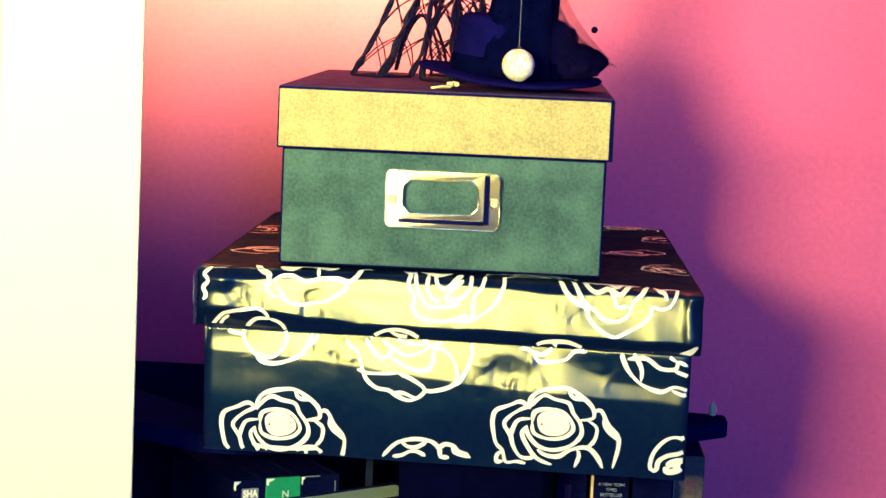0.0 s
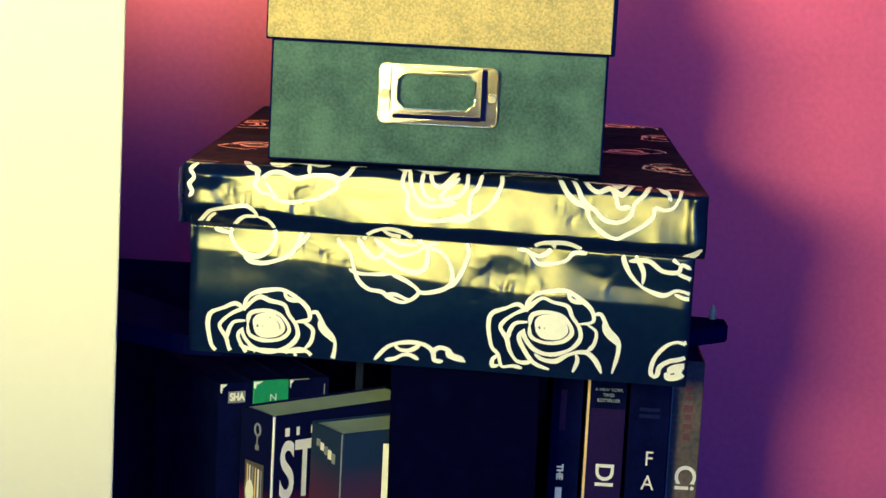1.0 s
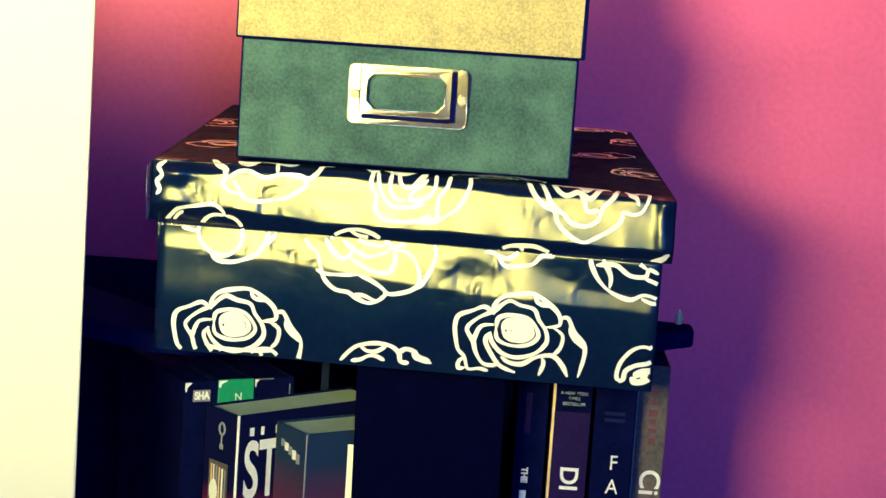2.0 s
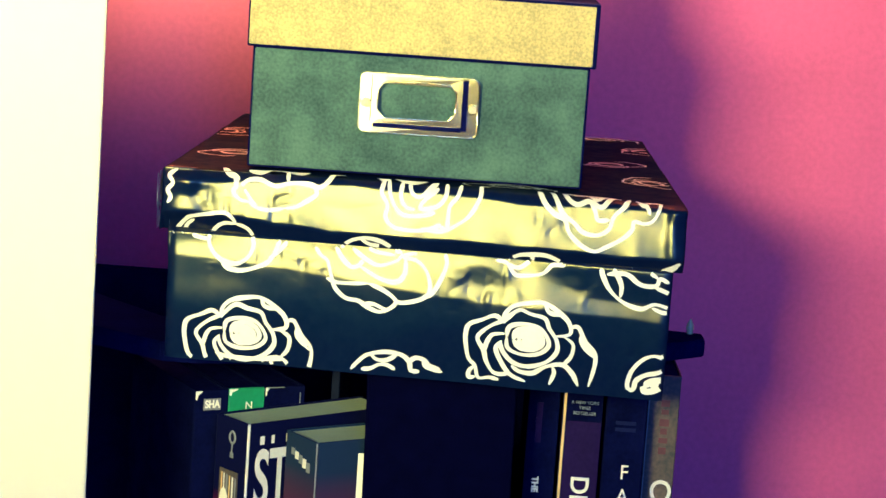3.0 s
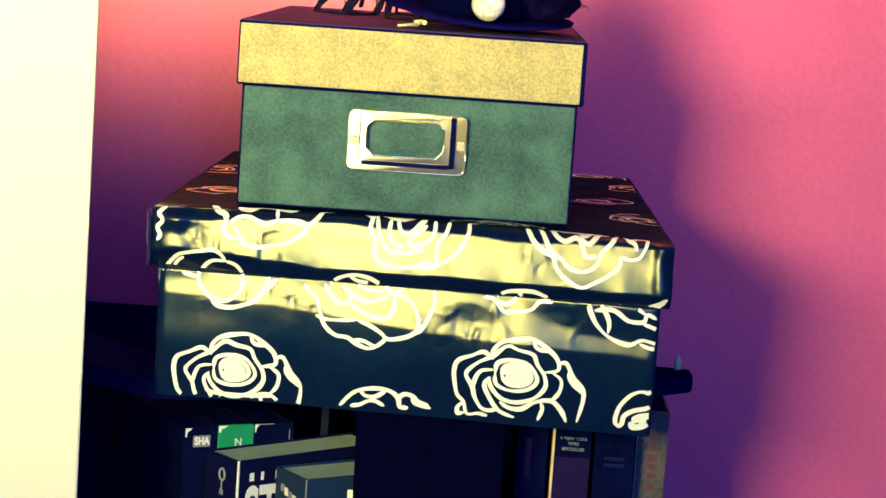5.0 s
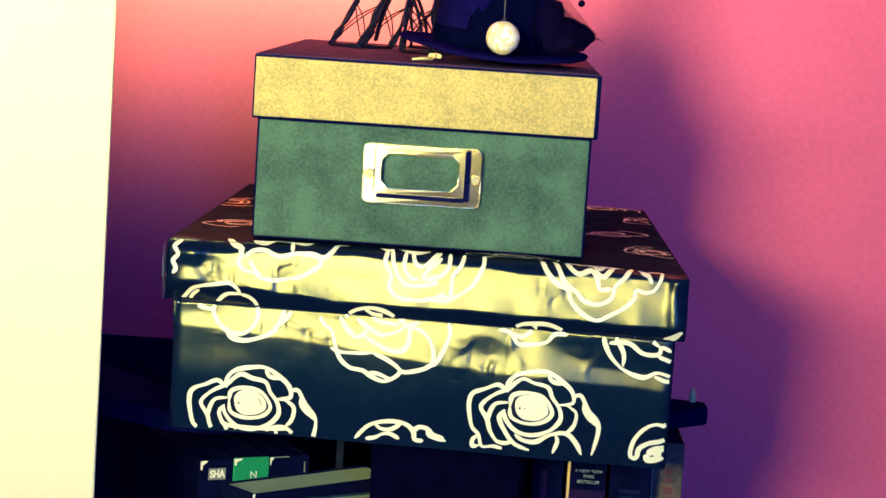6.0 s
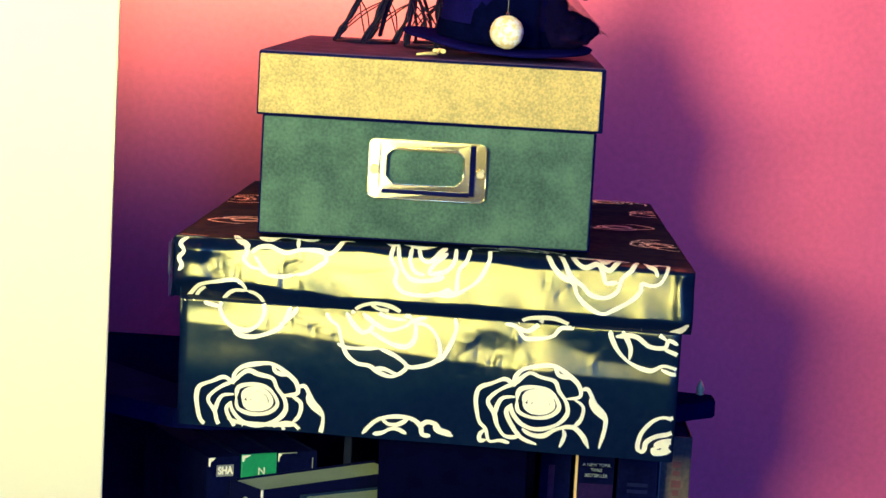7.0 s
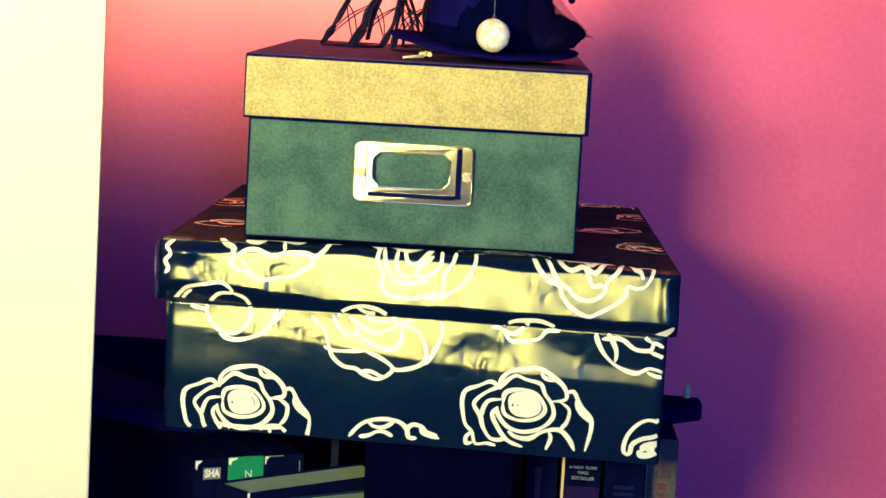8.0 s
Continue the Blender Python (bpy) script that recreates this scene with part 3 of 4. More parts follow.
def sheet_box(w2, depth, z0, z1, front, nx, nz):
    """A wrapped box whose front is a fine sheet shaped by front(x, z)."""
    bm = bmesh.new()
    xs = [-w2 + 2 * w2 * i / nx for i in range(nx + 1)]
    zs = [z0 + (z1 - z0) * j / nz for j in range(nz + 1)]
    f = [[bm.verts.new((x, front(x, z), z + lift(x, 0.0) * smooth(z1 - 0.010, z1, z))) for x in xs] for z in zs]
    for j in range(nz):
        for i in range(nx):
            bm.faces.new((f[j][i], f[j][i + 1], f[j + 1][i + 1], f[j + 1][i]))
    ys = [depth * k / 24 for k in range(1, 25)]
    # top, following the front's upper edge, and the sides
    rows = [f[nz]] + [[bm.verts.new((x, y, z1 + lift(x, y - 0.010) + 0.0005 * noise.noise(Vector((x * 30, y * 30, 2))))) for x in xs] for y in ys]
    for r0, r1 in zip(rows, rows[1:]):
        for i in range(nx):
            bm.faces.new((r0[i], r0[i + 1], r1[i + 1], r1[i]))
    for side, sgn in ((0, -1), (nx, 1)):
        cols = [[f[j][side] for j in range(nz + 1)]]
        for k, y in enumerate(ys):
            cols.append([bm.verts.new((xs[side] + sgn * 0.0012 * noise.noise(Vector((y * 28, z * 40, 4.0 + sgn))), y, z)) for z in zs[:-1]] + [rows[k + 1][side]])
        for c0, c1 in zip(cols, cols[1:]):
            for j in range(nz):
                bm.faces.new((c0[j], c0[j + 1], c1[j + 1], c1[j]))
    back = bm.verts.new((-w2, depth, z0)), bm.verts.new((w2, depth, z0))
    top = rows[-1]
    bm.faces.new([back[0], back[1], top[-1]] + top[-2::-1])
    under = [bm.verts.new(v.co) for v in (*f[0], back[1], back[0])]
    bm.faces.new(under)
    return bm


# the strokes of a rose that the foil on the lid's top still shows
SCRAPS = ("crown_petal", "inner_petal", "heart", "right_petal", "lower_right", "left_petal")


def build_wrapped_box():
    box = thing("wrapped_box", pose(0.1015, -0.0372, 0.0), "lidded gift box wrapped in shiny black rose-printed foil paper", "gift box")
    body = part("body", sheet_box(BW, DEPTH - 0.006, BOT, -0.026, body_front, 180, 80), FOIL, box, smooth=True)
    lid = part("lid", sheet_box(W2, DEPTH, -LIDH, 0.0, lid_front, 180, 56), FOIL, box, "overhanging foil-wrapped lid with a crumpled front", smooth=True)
    on_body = lambda p: Vector((p.x, body_front(p.x, p.y) - 0.0005, p.y))
    in_body = lambda p: abs(p.x) < BW - 0.001 and BOT + 0.0005 < p.y < -LIDH + 0.0004
    on_lid = lambda p: Vector((p.x, lid_front(p.x, min(p.y, 0.0)) - 0.0005 + 1.6 * max(0.0, p.y), min(p.y, 0.0012) + lift(p.x, 0.0) * smooth(-0.010, 0.0, p.y)))
    in_lid = lambda p: abs(p.x) < W2 - 0.001 and -LIDH - 0.0003 < p.y < 0.006
    wide = 0.0029
    for cx, cz in ((-0.0915, -0.0863), (0.0612, -0.0757)):
        part("rose_print", ribbon(rose_lines(cx, cz, 2), wide, on_body, in_body), PRINT, body)
    fronts = (("rose_print", BODY_ROSE), ("rose_print", BODY_CORNER), ("rose_print", LOW_CORNER), ("rose_print", LOW_MIDDLE), ("petal_print", LOW_HEM), ("bud_print", LID_BUD), ("leaf_print", BODY_LEAF),
              ("rose_print", LID_ROSE_A), ("rose_print", LID_ROSE_B), ("rose_print", LID_ROSE_C), ("leaf_print", CORNER_TIP))
    # a motif that runs over the lid's lip is printed on both sheets
    for name, strokes in fronts:
        for place, inside, sheet in ((on_body, in_body, body), (on_lid, in_lid, lid)):
            bm = ribbon(motif(strokes), wide, place, inside)
            if len(bm.faces):
                part(name, bm, PRINT, sheet)
            else:
                bm.free()
    scrap = spline([Vector(p) for p in ((-0.1325, 0.000), (-0.1365, -0.003), (-0.1342, -0.007), (-0.1370, -0.011), (-0.1352, -0.015), (-0.1370, -0.018))], 5)
    part("petal_print", ribbon([scrap], wide, on_lid, in_lid), PRINT, lid)
    # roses scattered over the lid's top and its left flank
    flat = lambda p: Vector((p.x, p.y, 0.0012 + lift(p.x, p.y - 0.010)))
    in_top = lambda p: abs(p.x) < W2 - 0.002 and 0.018 - 0.085 * p.x < p.y < DEPTH - 0.004
    for cx, cy, turn in ((0.108, 0.352, 10), (0.1355, 0.285, 60), (0.108, 0.186, 200), (0.1275, 0.097, 120), (-0.1135, 0.108, 40), (-0.1335, 0.228, 90), (-0.02, 0.345, 70), (0.045, 0.028, 0)):
        part("rose_print", ribbon(rose_lines(cx, cy, turn, 0.72, SCRAPS), wide * 0.62, flat, in_top), PRINT, lid)
    flank = lambda p: Vector((-W2 - 0.0014, p.x, p.y))
    in_flank = lambda p: 0.004 < p.x < DEPTH - 0.004 and -LIDH + 0.001 < p.y < -0.001
    part("rose_print", ribbon(rose_lines(0.022, -0.012, 80, 0.8), wide, flank, in_flank), PRINT, lid)
    return box


build_wrapped_box()

# ---- the photo box ----


def rounded_rect(w, h, r, n=6):
    out = []
    for cx, cz, a0 in ((w / 2 - r, h / 2 - r, 0), (-w / 2 + r, h / 2 - r, 90), (-w / 2 + r, -h / 2 + r, 180), (w / 2 - r, -h / 2 + r, 270)):
        out += [(cx + r * math.cos(radians(a0 + 90 * k / n)), cz + r * math.sin(radians(a0 + 90 * k / n))) for k in range(n + 1)]
    return out


def plate(outer, inner, y0, y1, bevel=0.0003):
    """A flat upright plate with a hole; outer and inner have equally many points. It faces -y."""
    bm = bmesh.new()
    rings = [[bm.verts.new((x, y, z)) for x, z in loop] for y, loop in ((y0, outer), (y0, inner), (y1, inner), (y1, outer))]
    n = len(outer)
    for a in range(4):
        for k in range(n):
            bm.faces.new((rings[a][k], rings[a][(k + 1) % n], rings[(a + 1) % 4][(k + 1) % n], rings[(a + 1) % 4][k]))
    return bm


def window_loop(w, h, cut, n):
    """An opening with cut corners, with as many points as a rounded rectangle has."""
    out = []
    for sx, sz, flip in ((1, 1, 0), (-1, 1, 1), (-1, -1, 0), (1, -1, 1)):
        a, b = (sx * w / 2, sz * (h / 2 - cut)), (sx * (w / 2 - cut), sz * h / 2)
        if flip:
            a, b = b, a
        out += [(a[0] + (b[0] - a[0]) * k / n, a[1] + (b[1] - a[1]) * k / n) for k in range(n + 1)]
    return out


def build_photo_box():
    box = thing("photo_box", pose(0.095, 0.0, 0.0), "cardboard photo box with label holder, painted in a lit ochre lid tone and shaded grey-green", "storage box")
    part("body", block(-0.092, 0.092, 0.003, 0.277, 0.0014, 0.085, 0.0012), BOXEDGE, box)
    # paper ends short of the lid; bare navy below it draws the shadow line
    part("front_paper", block(-0.0908, 0.0908, 0.0018, 0.0034, 0.0026, 0.0668, 0.0008), PAPER_SHADED, box, "worn front paper in a painted shaded grey-green tone")
    lid = part("lid", join([block(-0.095, 0.095, 0.0, 0.0022, 0.0675, 0.1025, 0.0009), block(-0.095, 0.095, 0.2778, 0.28, 0.0675, 0.1025, 0.0009), block(-0.095, -0.0928, 0.0018, 0.278, 0.0675, 0.1025, 0.0009), block(0.0928, 0.095, 0.0018, 0.278, 0.0675, 0.1025, 0.0009)]), BOXEDGE, box, "dark lid rim with rubbed edges")
    # separate lid front in the lit tone; its glare is in the colour
    part("lit_lid_front", block(-0.0941, 0.0927, -0.0008, 0.0006, 0.0687, 0.1011, 0.0006), PAPER_LIT, lid, "grainy lid paper in a painted lit ochre tone")
    top = block(-0.0948, 0.0948, 0.0006, 0.2795, 0.1005, 0.1030, 0.0009)
    for v in top.verts:
        v.co.z += 0.0032 * v.co.y / 0.28
    part("lid_top", top, LIDTOP, lid, "lid top in a painted shaded plum tone")
    # label holder: base plate, raised frame with a cut-cornered window, two rivets
    bow = plate(rounded_rect(0.0650, 0.0328, 0.0040), window_loop(0.0455, 0.0215, 0.0005, 6), 0.0008, 0.0036)
    for v in bow.verts:
        v.co.y += (0.05 - 4.5 * max(0.0, v.co.x - 0.004)) * v.co.z - 0.0024
    holder = part("label_holder", bow, BRASS, box, "pale brass label holder")
    ring = plate(rounded_rect(0.0490, 0.0255, 0.0006), window_loop(0.0425, 0.0200, 0.0042, 6), -0.0018, -0.0006)
    for v in ring.verts:
        v.co.y += (0.05 - 4.5 * max(0.0, v.co.x - 0.004)) * v.co.z - 0.0014
    frame_ring = part("raised_frame", ring, BRASS, holder)
    frame_ring.location = (-0.0012, 0, 0.0022)
    lean = lambda x, z: (0.05 - 4.5 * max(0.0, x - 0.004)) * z
    for name, loop, y, up in (("rim", rounded_rect(0.0646, 0.0324, 0.0038), -0.0017, holder), ("rim", window_loop(0.0425, 0.0200, 0.0042, 6), -0.0033, frame_ring)):
        pts = [(x, y + lean(x, z), z) for x, z in loop]
        part(name, tube(pts + pts[:1], 0.00042, 8), BRASS, up, smooth=True)
    part("slot", block(0.0236, 0.0262, -0.0034, 0.0004, -0.0125, 0.0150, 0.0002), BOXEDGE, holder)
    part("slot", block(-0.0245, 0.0235, -0.0028, 0.0004, -0.0132, -0.0110, 0.0002), BOXEDGE, holder)
    part("slot", block(-0.0264, -0.0258, -0.0021, 0.0004, -0.0122, 0.0150, 0.0001), BOXEDGE, holder)
    for x, y in ((-0.0288, -0.0012), (0.0292, -0.0010)):
        r = lathe([(0.0029, 0), (0.0026, 0.0016), (0.0023, 0.0018), (0.0002, 0.0018)], 18)
        r.transform(Matrix.Translation((x, y, -0.0005)) @ pose(0, 0, 0, 90))
        part("rivet", r, BRASS, holder)
    holder.location = (0.0004, 0.0, 0.0417)
    return box


build_photo_box()

# ---- the books under the box ----
SHELF = -0.360


def book(name, thick, deep, top, m, cover, label, group="books on the shelf", pages=PAGES, boards=None):
    """A book on end: spine along x at y = 0, front cover at x = thick."""
    h = top - SHELF
    m = Matrix.Translation((0, 0, SHELF)) @ m
    b = thing(name, m, label, "book", group)
    t = 0.0012
    spine = block(0, thick, 0, 0.0016, 0, h, 0.0007)
    part("spine", spine, cover, b)
    part("back_cover", block(0, t, 0.0017, deep, 0, h, 0.0004), boards or cover, b)
    part("front_cover", block(thick - t, thick, 0.0017, deep, 0, h, 0.0004), boards or cover, b)
    part("page_block", block(t + 0.0001, thick - t - 0.0001, 0.0018, deep - 0.002, 0.001, h - 0.0012), pages, b)
    return b, h


def worn_corner(parent, x, z, dx, dz):
    """Paper rubbed pale at a spine's top corner."""
    bm = bmesh.new()
    pts = ((0, 0), (dx, 0), (dx * 0.72, -dz * 0.22), (dx * 0.3, -dz * 0.45), (dx * 0.18, -dz), (0, -dz * 0.85))
    front = [bm.verts.new((x + a, -0.0004, z + c)) for a, c in pts]
    back = [bm.verts.new((x + a, 0.0002, z + c)) for a, c in pts]
    bm.faces.new(front)
    bm.faces.new(back[::-1])
    for k in range(len(pts)):
        n = (k + 1) % len(pts)
        bm.faces.new((front[k], front[n], back[n], back[k]))
    return part("worn_corner", bm, CREAMINK, parent)


def bar(parent, x0, x1, z0, z1, material, name="print_bar", y=-0.0004):
    return part(name, block(x0, x1, y, 0.0002, z0, z1), material, parent)


# three books turned into the corner
turn = pose(-0.0245, 0.048, 0, 0, 0, 29)
b, h = book("book", 0.0205, 0.11, -0.137, turn, NAVYCOVER, "navy paperback with a small cream label on its spine", pages=BOXEDGE)
bar(b, 0.0052, 0.0158, h - 0.0118, h - 0.0050, DIMINK, "spine_label")
lettering("SHA", 0.0062, CREAMINK, b, pose(0.0105, -0.0006, h - 0.0084), stretch=0.8, bold=0.00025)
worn_corner(b, 0.0002, h - 0.0004, 0.0042, 0.0055)
b, h = book("book", 0.0225, 0.11, -0.1365, turn @ pose(0.0209, 0, 0), GREENCOVER, "paperback with a bright green spine top", pages=BOXEDGE, boards=NAVYCOVER)
lettering("N", 0.0062, CREAMINK, b, pose(0.0125, -0.0006, h - 0.0105))
worn_corner(b, 0.0002, h - 0.0004, 0.0056, 0.0042)
b, h = book("book", 0.0255, 0.11, -0.1365, turn @ pose(0.0438, 0, 0), NAVYCOVER, "plain dark paperback with a thin pale spine line", pages=BOXEDGE)
bar(b, 0.0222, 0.0227, h - 0.020, h - 0.004, DIMINK)
worn_corner(b, 0.0002, h - 0.0004, 0.0026, 0.0050)
bar(b, 0.0012, 0.0120, h - 0.0007, h - 0.0002, DIMINK, "worn_edge")

SLATE = mat("slate_cover", (0.007, 0.012, 0.030), 0.6, vary=0.3, scale=60, bump=0.06, spec=0.05)
book("book", 0.0048, 0.10, -0.1225, pose(0.0505, 0.100, 0), SLATE, "slim slate paperback standing behind the notebook", pages=BOXEDGE)

# the front pair, corners towards the room
b, h = book("book", 0.0312, 0.108, -0.146, pose(-0.0100, 0.0355, 0, 0, 0, -47), FADE_A, "thick black-and-crimson paperback with large cream cover letters")
# a ring-and-stem emblem, and below it a striped picture with a pale oval
ring = tube([(0.0165 + 0.0026 * math.cos(a * math.tau / 18), -0.0001, h - 0.0108 + 0.0034 * math.sin(a * math.tau / 18)) for a in range(19)], 0.0007, 6)
part("emblem", join([ring, tube([(0.0165, -0.0001, h - 0.0142), (0.0163, -0.0001, h - 0.0200)], 0.0005, 6), block(0.0148, 0.0180, -0.0005, 0.0002, h - 0.0228, h - 0.0198, 0.0003)]), DIMINK, b)
bar(b, 0.0060, 0.0235, h - 0.060, h - 0.0305, MOSS, "spine_picture")
for x, w, m in ((0.0080, 0.0012, AMBER), (0.0104, 0.0008, CREAMINK), (0.0127, 0.0016, DIMINK), (0.0158, 0.0009, AMBER), (0.0183, 0.0014, CREAMINK), (0.0212, 0.0010, DIMINK)):
    bar(b, x, x + w, h - 0.0590, h - 0.0318 - 0.1 * x, m, "picture_stripe", -0.0006)
oval = lathe([(0.0048, 0), (0.0046, 0.0004), (0.0010, 0.0006)], 24)
oval.transform(Matrix.Translation((0.0112, -0.0005, h - 0.0485)) @ pose(0, 0, 0, 90) @ Matrix.Diagonal((0.8, 1.5, 1, 1)))
part("picture_oval", oval, PRINT, b)
cover_side = pose(0.0313, 0, 0, 0, 0, 90)
lettering("ST", 0.047, CREAMINK, b, cover_side @ pose(0.0175, -0.0003, h - 0.0345), "cover_lettering", stretch=0.50, bold=0.0008)
for y0, y1 in ((0.0085, 0.0115), (0.0165, 0.0185), (0.0270, 0.0290), (0.034, 0.036)):
    part("print_bar", block(0.0311, 0.0315, y0, y1, h - 0.0128, h - 0.0080), CREAMINK, b)
edge = part("worn_edge", tube([(0.0308, 0.0006, h - 0.0002), (0.0311, 0.0004, h - 0.006), (0.0311, 0.0003, h - 0.030), (0.0311, 0.0003, 0.002)], 0.0008, 6), CREAMINK, b)
b, h = book("book", 0.0335, 0.100, -0.150, pose(0.0318, 0.0240, 0, 0, 0, -54), FADE_B, "slate-to-plum paperback with a scrawled spine mark")
for k in range(5):
    bar(b, 0.0070 + 0.0042 * k, 0.0105 + 0.0042 * k, h - 0.0125 - 0.0016 * k, h - 0.0085 - 0.0012 * k, CREAMINK if k % 2 else DIMINK)
part("worn_edge", tube([(0.0333, 0.0003, h - 0.0003), (0.0333, 0.0003, 0.002)], 0.00045, 6), DIMINK, b)
card = tagged(link("bookmark_card", block(0, 0.0058, 0, 0.0010, 0, 0.2035, 0.0003), PRINT), "narrow cream card wedged beside the books", "card")
card.matrix_world = pose(0.0742, 0.0065, SHELF)

# the black notebook and the upright row
note = thing("notebook", pose(0.0822, -0.003, SHELF, 0, -0.9, 0), "plain black hardback notebook standing face forward", "notebook", "books on the shelf")
part("front_cover", block(0, 0.0815, 0, 0.0022, 0, 0.2515, 0.0009), NOTE, note)
part("back_cover", block(0, 0.0815, 0.0165, 0.0185, 0, 0.2515, 0.0009), NOTE, note)
part("page_block", block(0.002, 0.0795, 0.0023, 0.0164, 0.002, 0.2495), NOTE, note)
part("spine", block(-0.0012, 0.0012, 0.0005, 0.0180, 0.0, 0.2515, 0.0006), NOTE, note)

b, h = book("book", 0.0180, 0.13, -0.1205, pose(0.1688, 0.056, 0), NAVYCOVER, "black paperback with small gold spine letters")
bar(b, 0.0050, 0.0085, h - 0.034, h - 0.010, MAROON)
lettering("THE", 0.0050, CREAMINK, b, pose(0.0068, -0.0006, h - 0.0590) @ pose(0, 0, 0, 0, 90, 0), bold=0.00025)
bar(b, 0.0048, 0.0086, h - 0.0755, h - 0.0685, CREAMINK)
b, h = book("book", 0.0232, 0.13, -0.1235, pose(0.1890, 0.060, 0), MAROON, "maroon paperback with a black bestseller flash and cream title")
bar(b, 0.0004, 0.0019, 0.001, h - 0.001, AMBER, "amber_edge", -0.0010)
bar(b, 0.0024, 0.0230, h - 0.0175, h - 0.0005, NAVYCOVER, "black_flash")
for text, z in (("A NEW YORK", 0.0062), ("TIMES", 0.0094), ("BESTSELLER", 0.0126)):
    lettering(text, 0.0026, PALEINK, b, pose(0.0128, -0.0008, h - z))
lettering("DI", 0.0150, CREAMINK, b, pose(0.0125, -0.0006, h - 0.0575) @ pose(0, 0, 0, 0, 90, 0), bold=0.00025)
b, h = book("book", 0.0238, 0.13, -0.1235, pose(0.2146, 0.064, 0), NAVYCOVER, "black hardback with stacked cream title letters")
for z in (0.0175, 0.0215):
    bar(b, 0.0060, 0.0180, h - z - 0.0012, h - z + 0.0010, FAINTINK)
lettering("F", 0.0125, CREAMINK, b, pose(0.0132, -0.0006, h - 0.0475), stretch=0.9)
lettering("A", 0.0125, CREAMINK, b, pose(0.0132, -0.0006, h - 0.0620), stretch=0.9)
b, h = book("book", 0.0187, 0.12, -0.1157, pose(0.2407, 0.088, 0), MOSS, "moss-grey hardback with a cream title and faded red bars", pages=BOXEDGE)
for k, (wide, tall) in enumerate(((0.0052, 0.0040), (0.0044, 0.0030), (0.0058, 0.0044), (0.0040, 0.0036), (0.0054, 0.0032), (0.0046, 0.0042))):
    bar(b, 0.0104 - wide / 2, 0.0104 + wide / 2, h - 0.0150 - 0.0058 * k - tall, h - 0.0150 - 0.0058 * k, REDINK)
bar(b, 0.0002, 0.0008, 0.001, h - 0.006, DIMINK, "worn_edge")
lettering("Ci", 0.0175, CREAMINK, b, pose(0.0108, -0.0006, h - 0.0715) @ pose(0, 0, 0, 0, 90, 0), bold=0.00025)

# ---- things on the photo box ----
LID = 0.1034


def lid_z(y):
    return LID + 0.0032 * y / 0.28


def build_tower():
    """A wire lattice tower: four braced legs, each of four twisted wires on a square foot."""
    cx, cy = 0.0925, 0.1860
    tower = thing("wire_tower", pose(cx, cy, lid_z(cy) + 0.0008, 0.6, 0, -45), "black twisted-wire model of a lattice tower", "figurine")
    height = 0.235

    def spot(sx, sy, ex, ey, z):
        u = min(1.0, z / height)
        c = 0.034 * ((1 - u) ** 2.6)
        e = 0.0125 * (1 - u) ** 0.8 + 0.0010
        return Vector((sx * c + ex * e, sy * c + ey * e, z))

    rng = random.Random(3)
    quads = ((-1, -1), (1, -1), (1, 1), (-1, 1))
    for sx, sy in quads:
        for ex, ey in quads:
            for k in range(1 if sy > 0 else 2):
                pts = []
                for i in range(60):
                    z = height * i / 59
                    p = spot(sx, sy, ex, ey, z)
                    w = 0.0012 * (1 - 0.6 * i / 59) * (1 + 0.6 * noise.noise(Vector((i * 0.45, sx * 2, ex * 5 + k))))
                    pts.append(p + Vector((w * math.cos(i * 0.7 + k * math.pi) + 0.0012 * noise.noise(Vector((i * 0.25, ex, sy * 3))), w * math.sin(i * 0.7 + k * math.pi), 0)))
                part("leg_wire", tube(pts, 0.00100, 6, 0.8, 1.8), WIRE, tower, smooth=True)
        # a square wire foot and thin crossed braces between the leg's wires
        foot = [spot(sx, sy, ex, ey, 0.0) for ex, ey in quads]
        part("foot_rail", tube(foot + foot[:1], 0.0011, 6), WIRE, tower, smooth=True)
        for (ax, ay), (bx, by) in zip(quads, quads[1:] + quads[:1]):
            for n in range(3):
                z0, z1 = 0.003 + 0.026 * n, 0.027 + 0.026 * n
                a, b = spot(sx, sy, ax, ay, z0), spot(sx, sy, bx, by, z1)
                c, d = spot(sx, sy, bx, by, z0), spot(sx, sy, ax, ay, z1)
                slack = Vector((0.004 * rng.uniform(-1, 1), 0.004 * rng.uniform(-1, 1), 0.003))
                for p, q in ((a, b), (c, d)):
                    part("brace_wire", tube(spline([p, (p + q) / 2 + slack, q], 5), 0.00048, 5), WIRE, tower, smooth=True)
    for (ax, ay), (bx, by) in zip(quads, quads[1:] + quads[:1]):
        # the arch from leg to leg, and two level rings
        pts = []
        for i in range(15):
            u = i / 14
            z = 0.004 + 0.036 * math.sin(math.pi * u) ** 0.75
            f = 2 * u - 1
            mid = Vector(((ax + bx) / 2 * 0.032, (ay + by) / 2 * 0.032, z))
            run = Vector(((bx - ax) / 2, (by - ay) / 2, 0))
            pts.append(mid + run * 0.0225 * f)
        part("arch_wire", tube(pts, 0.0011, 6), WIRE, tower, smooth=True)
        for z in (0.060, 0.068, 0.110):
            p, q = spot(ax, ay, ax, ay, z), spot(bx, by, bx, by, z)
            part("ring_wire", tube([p, q], 0.0010, 6), WIRE, tower)


build_tower()


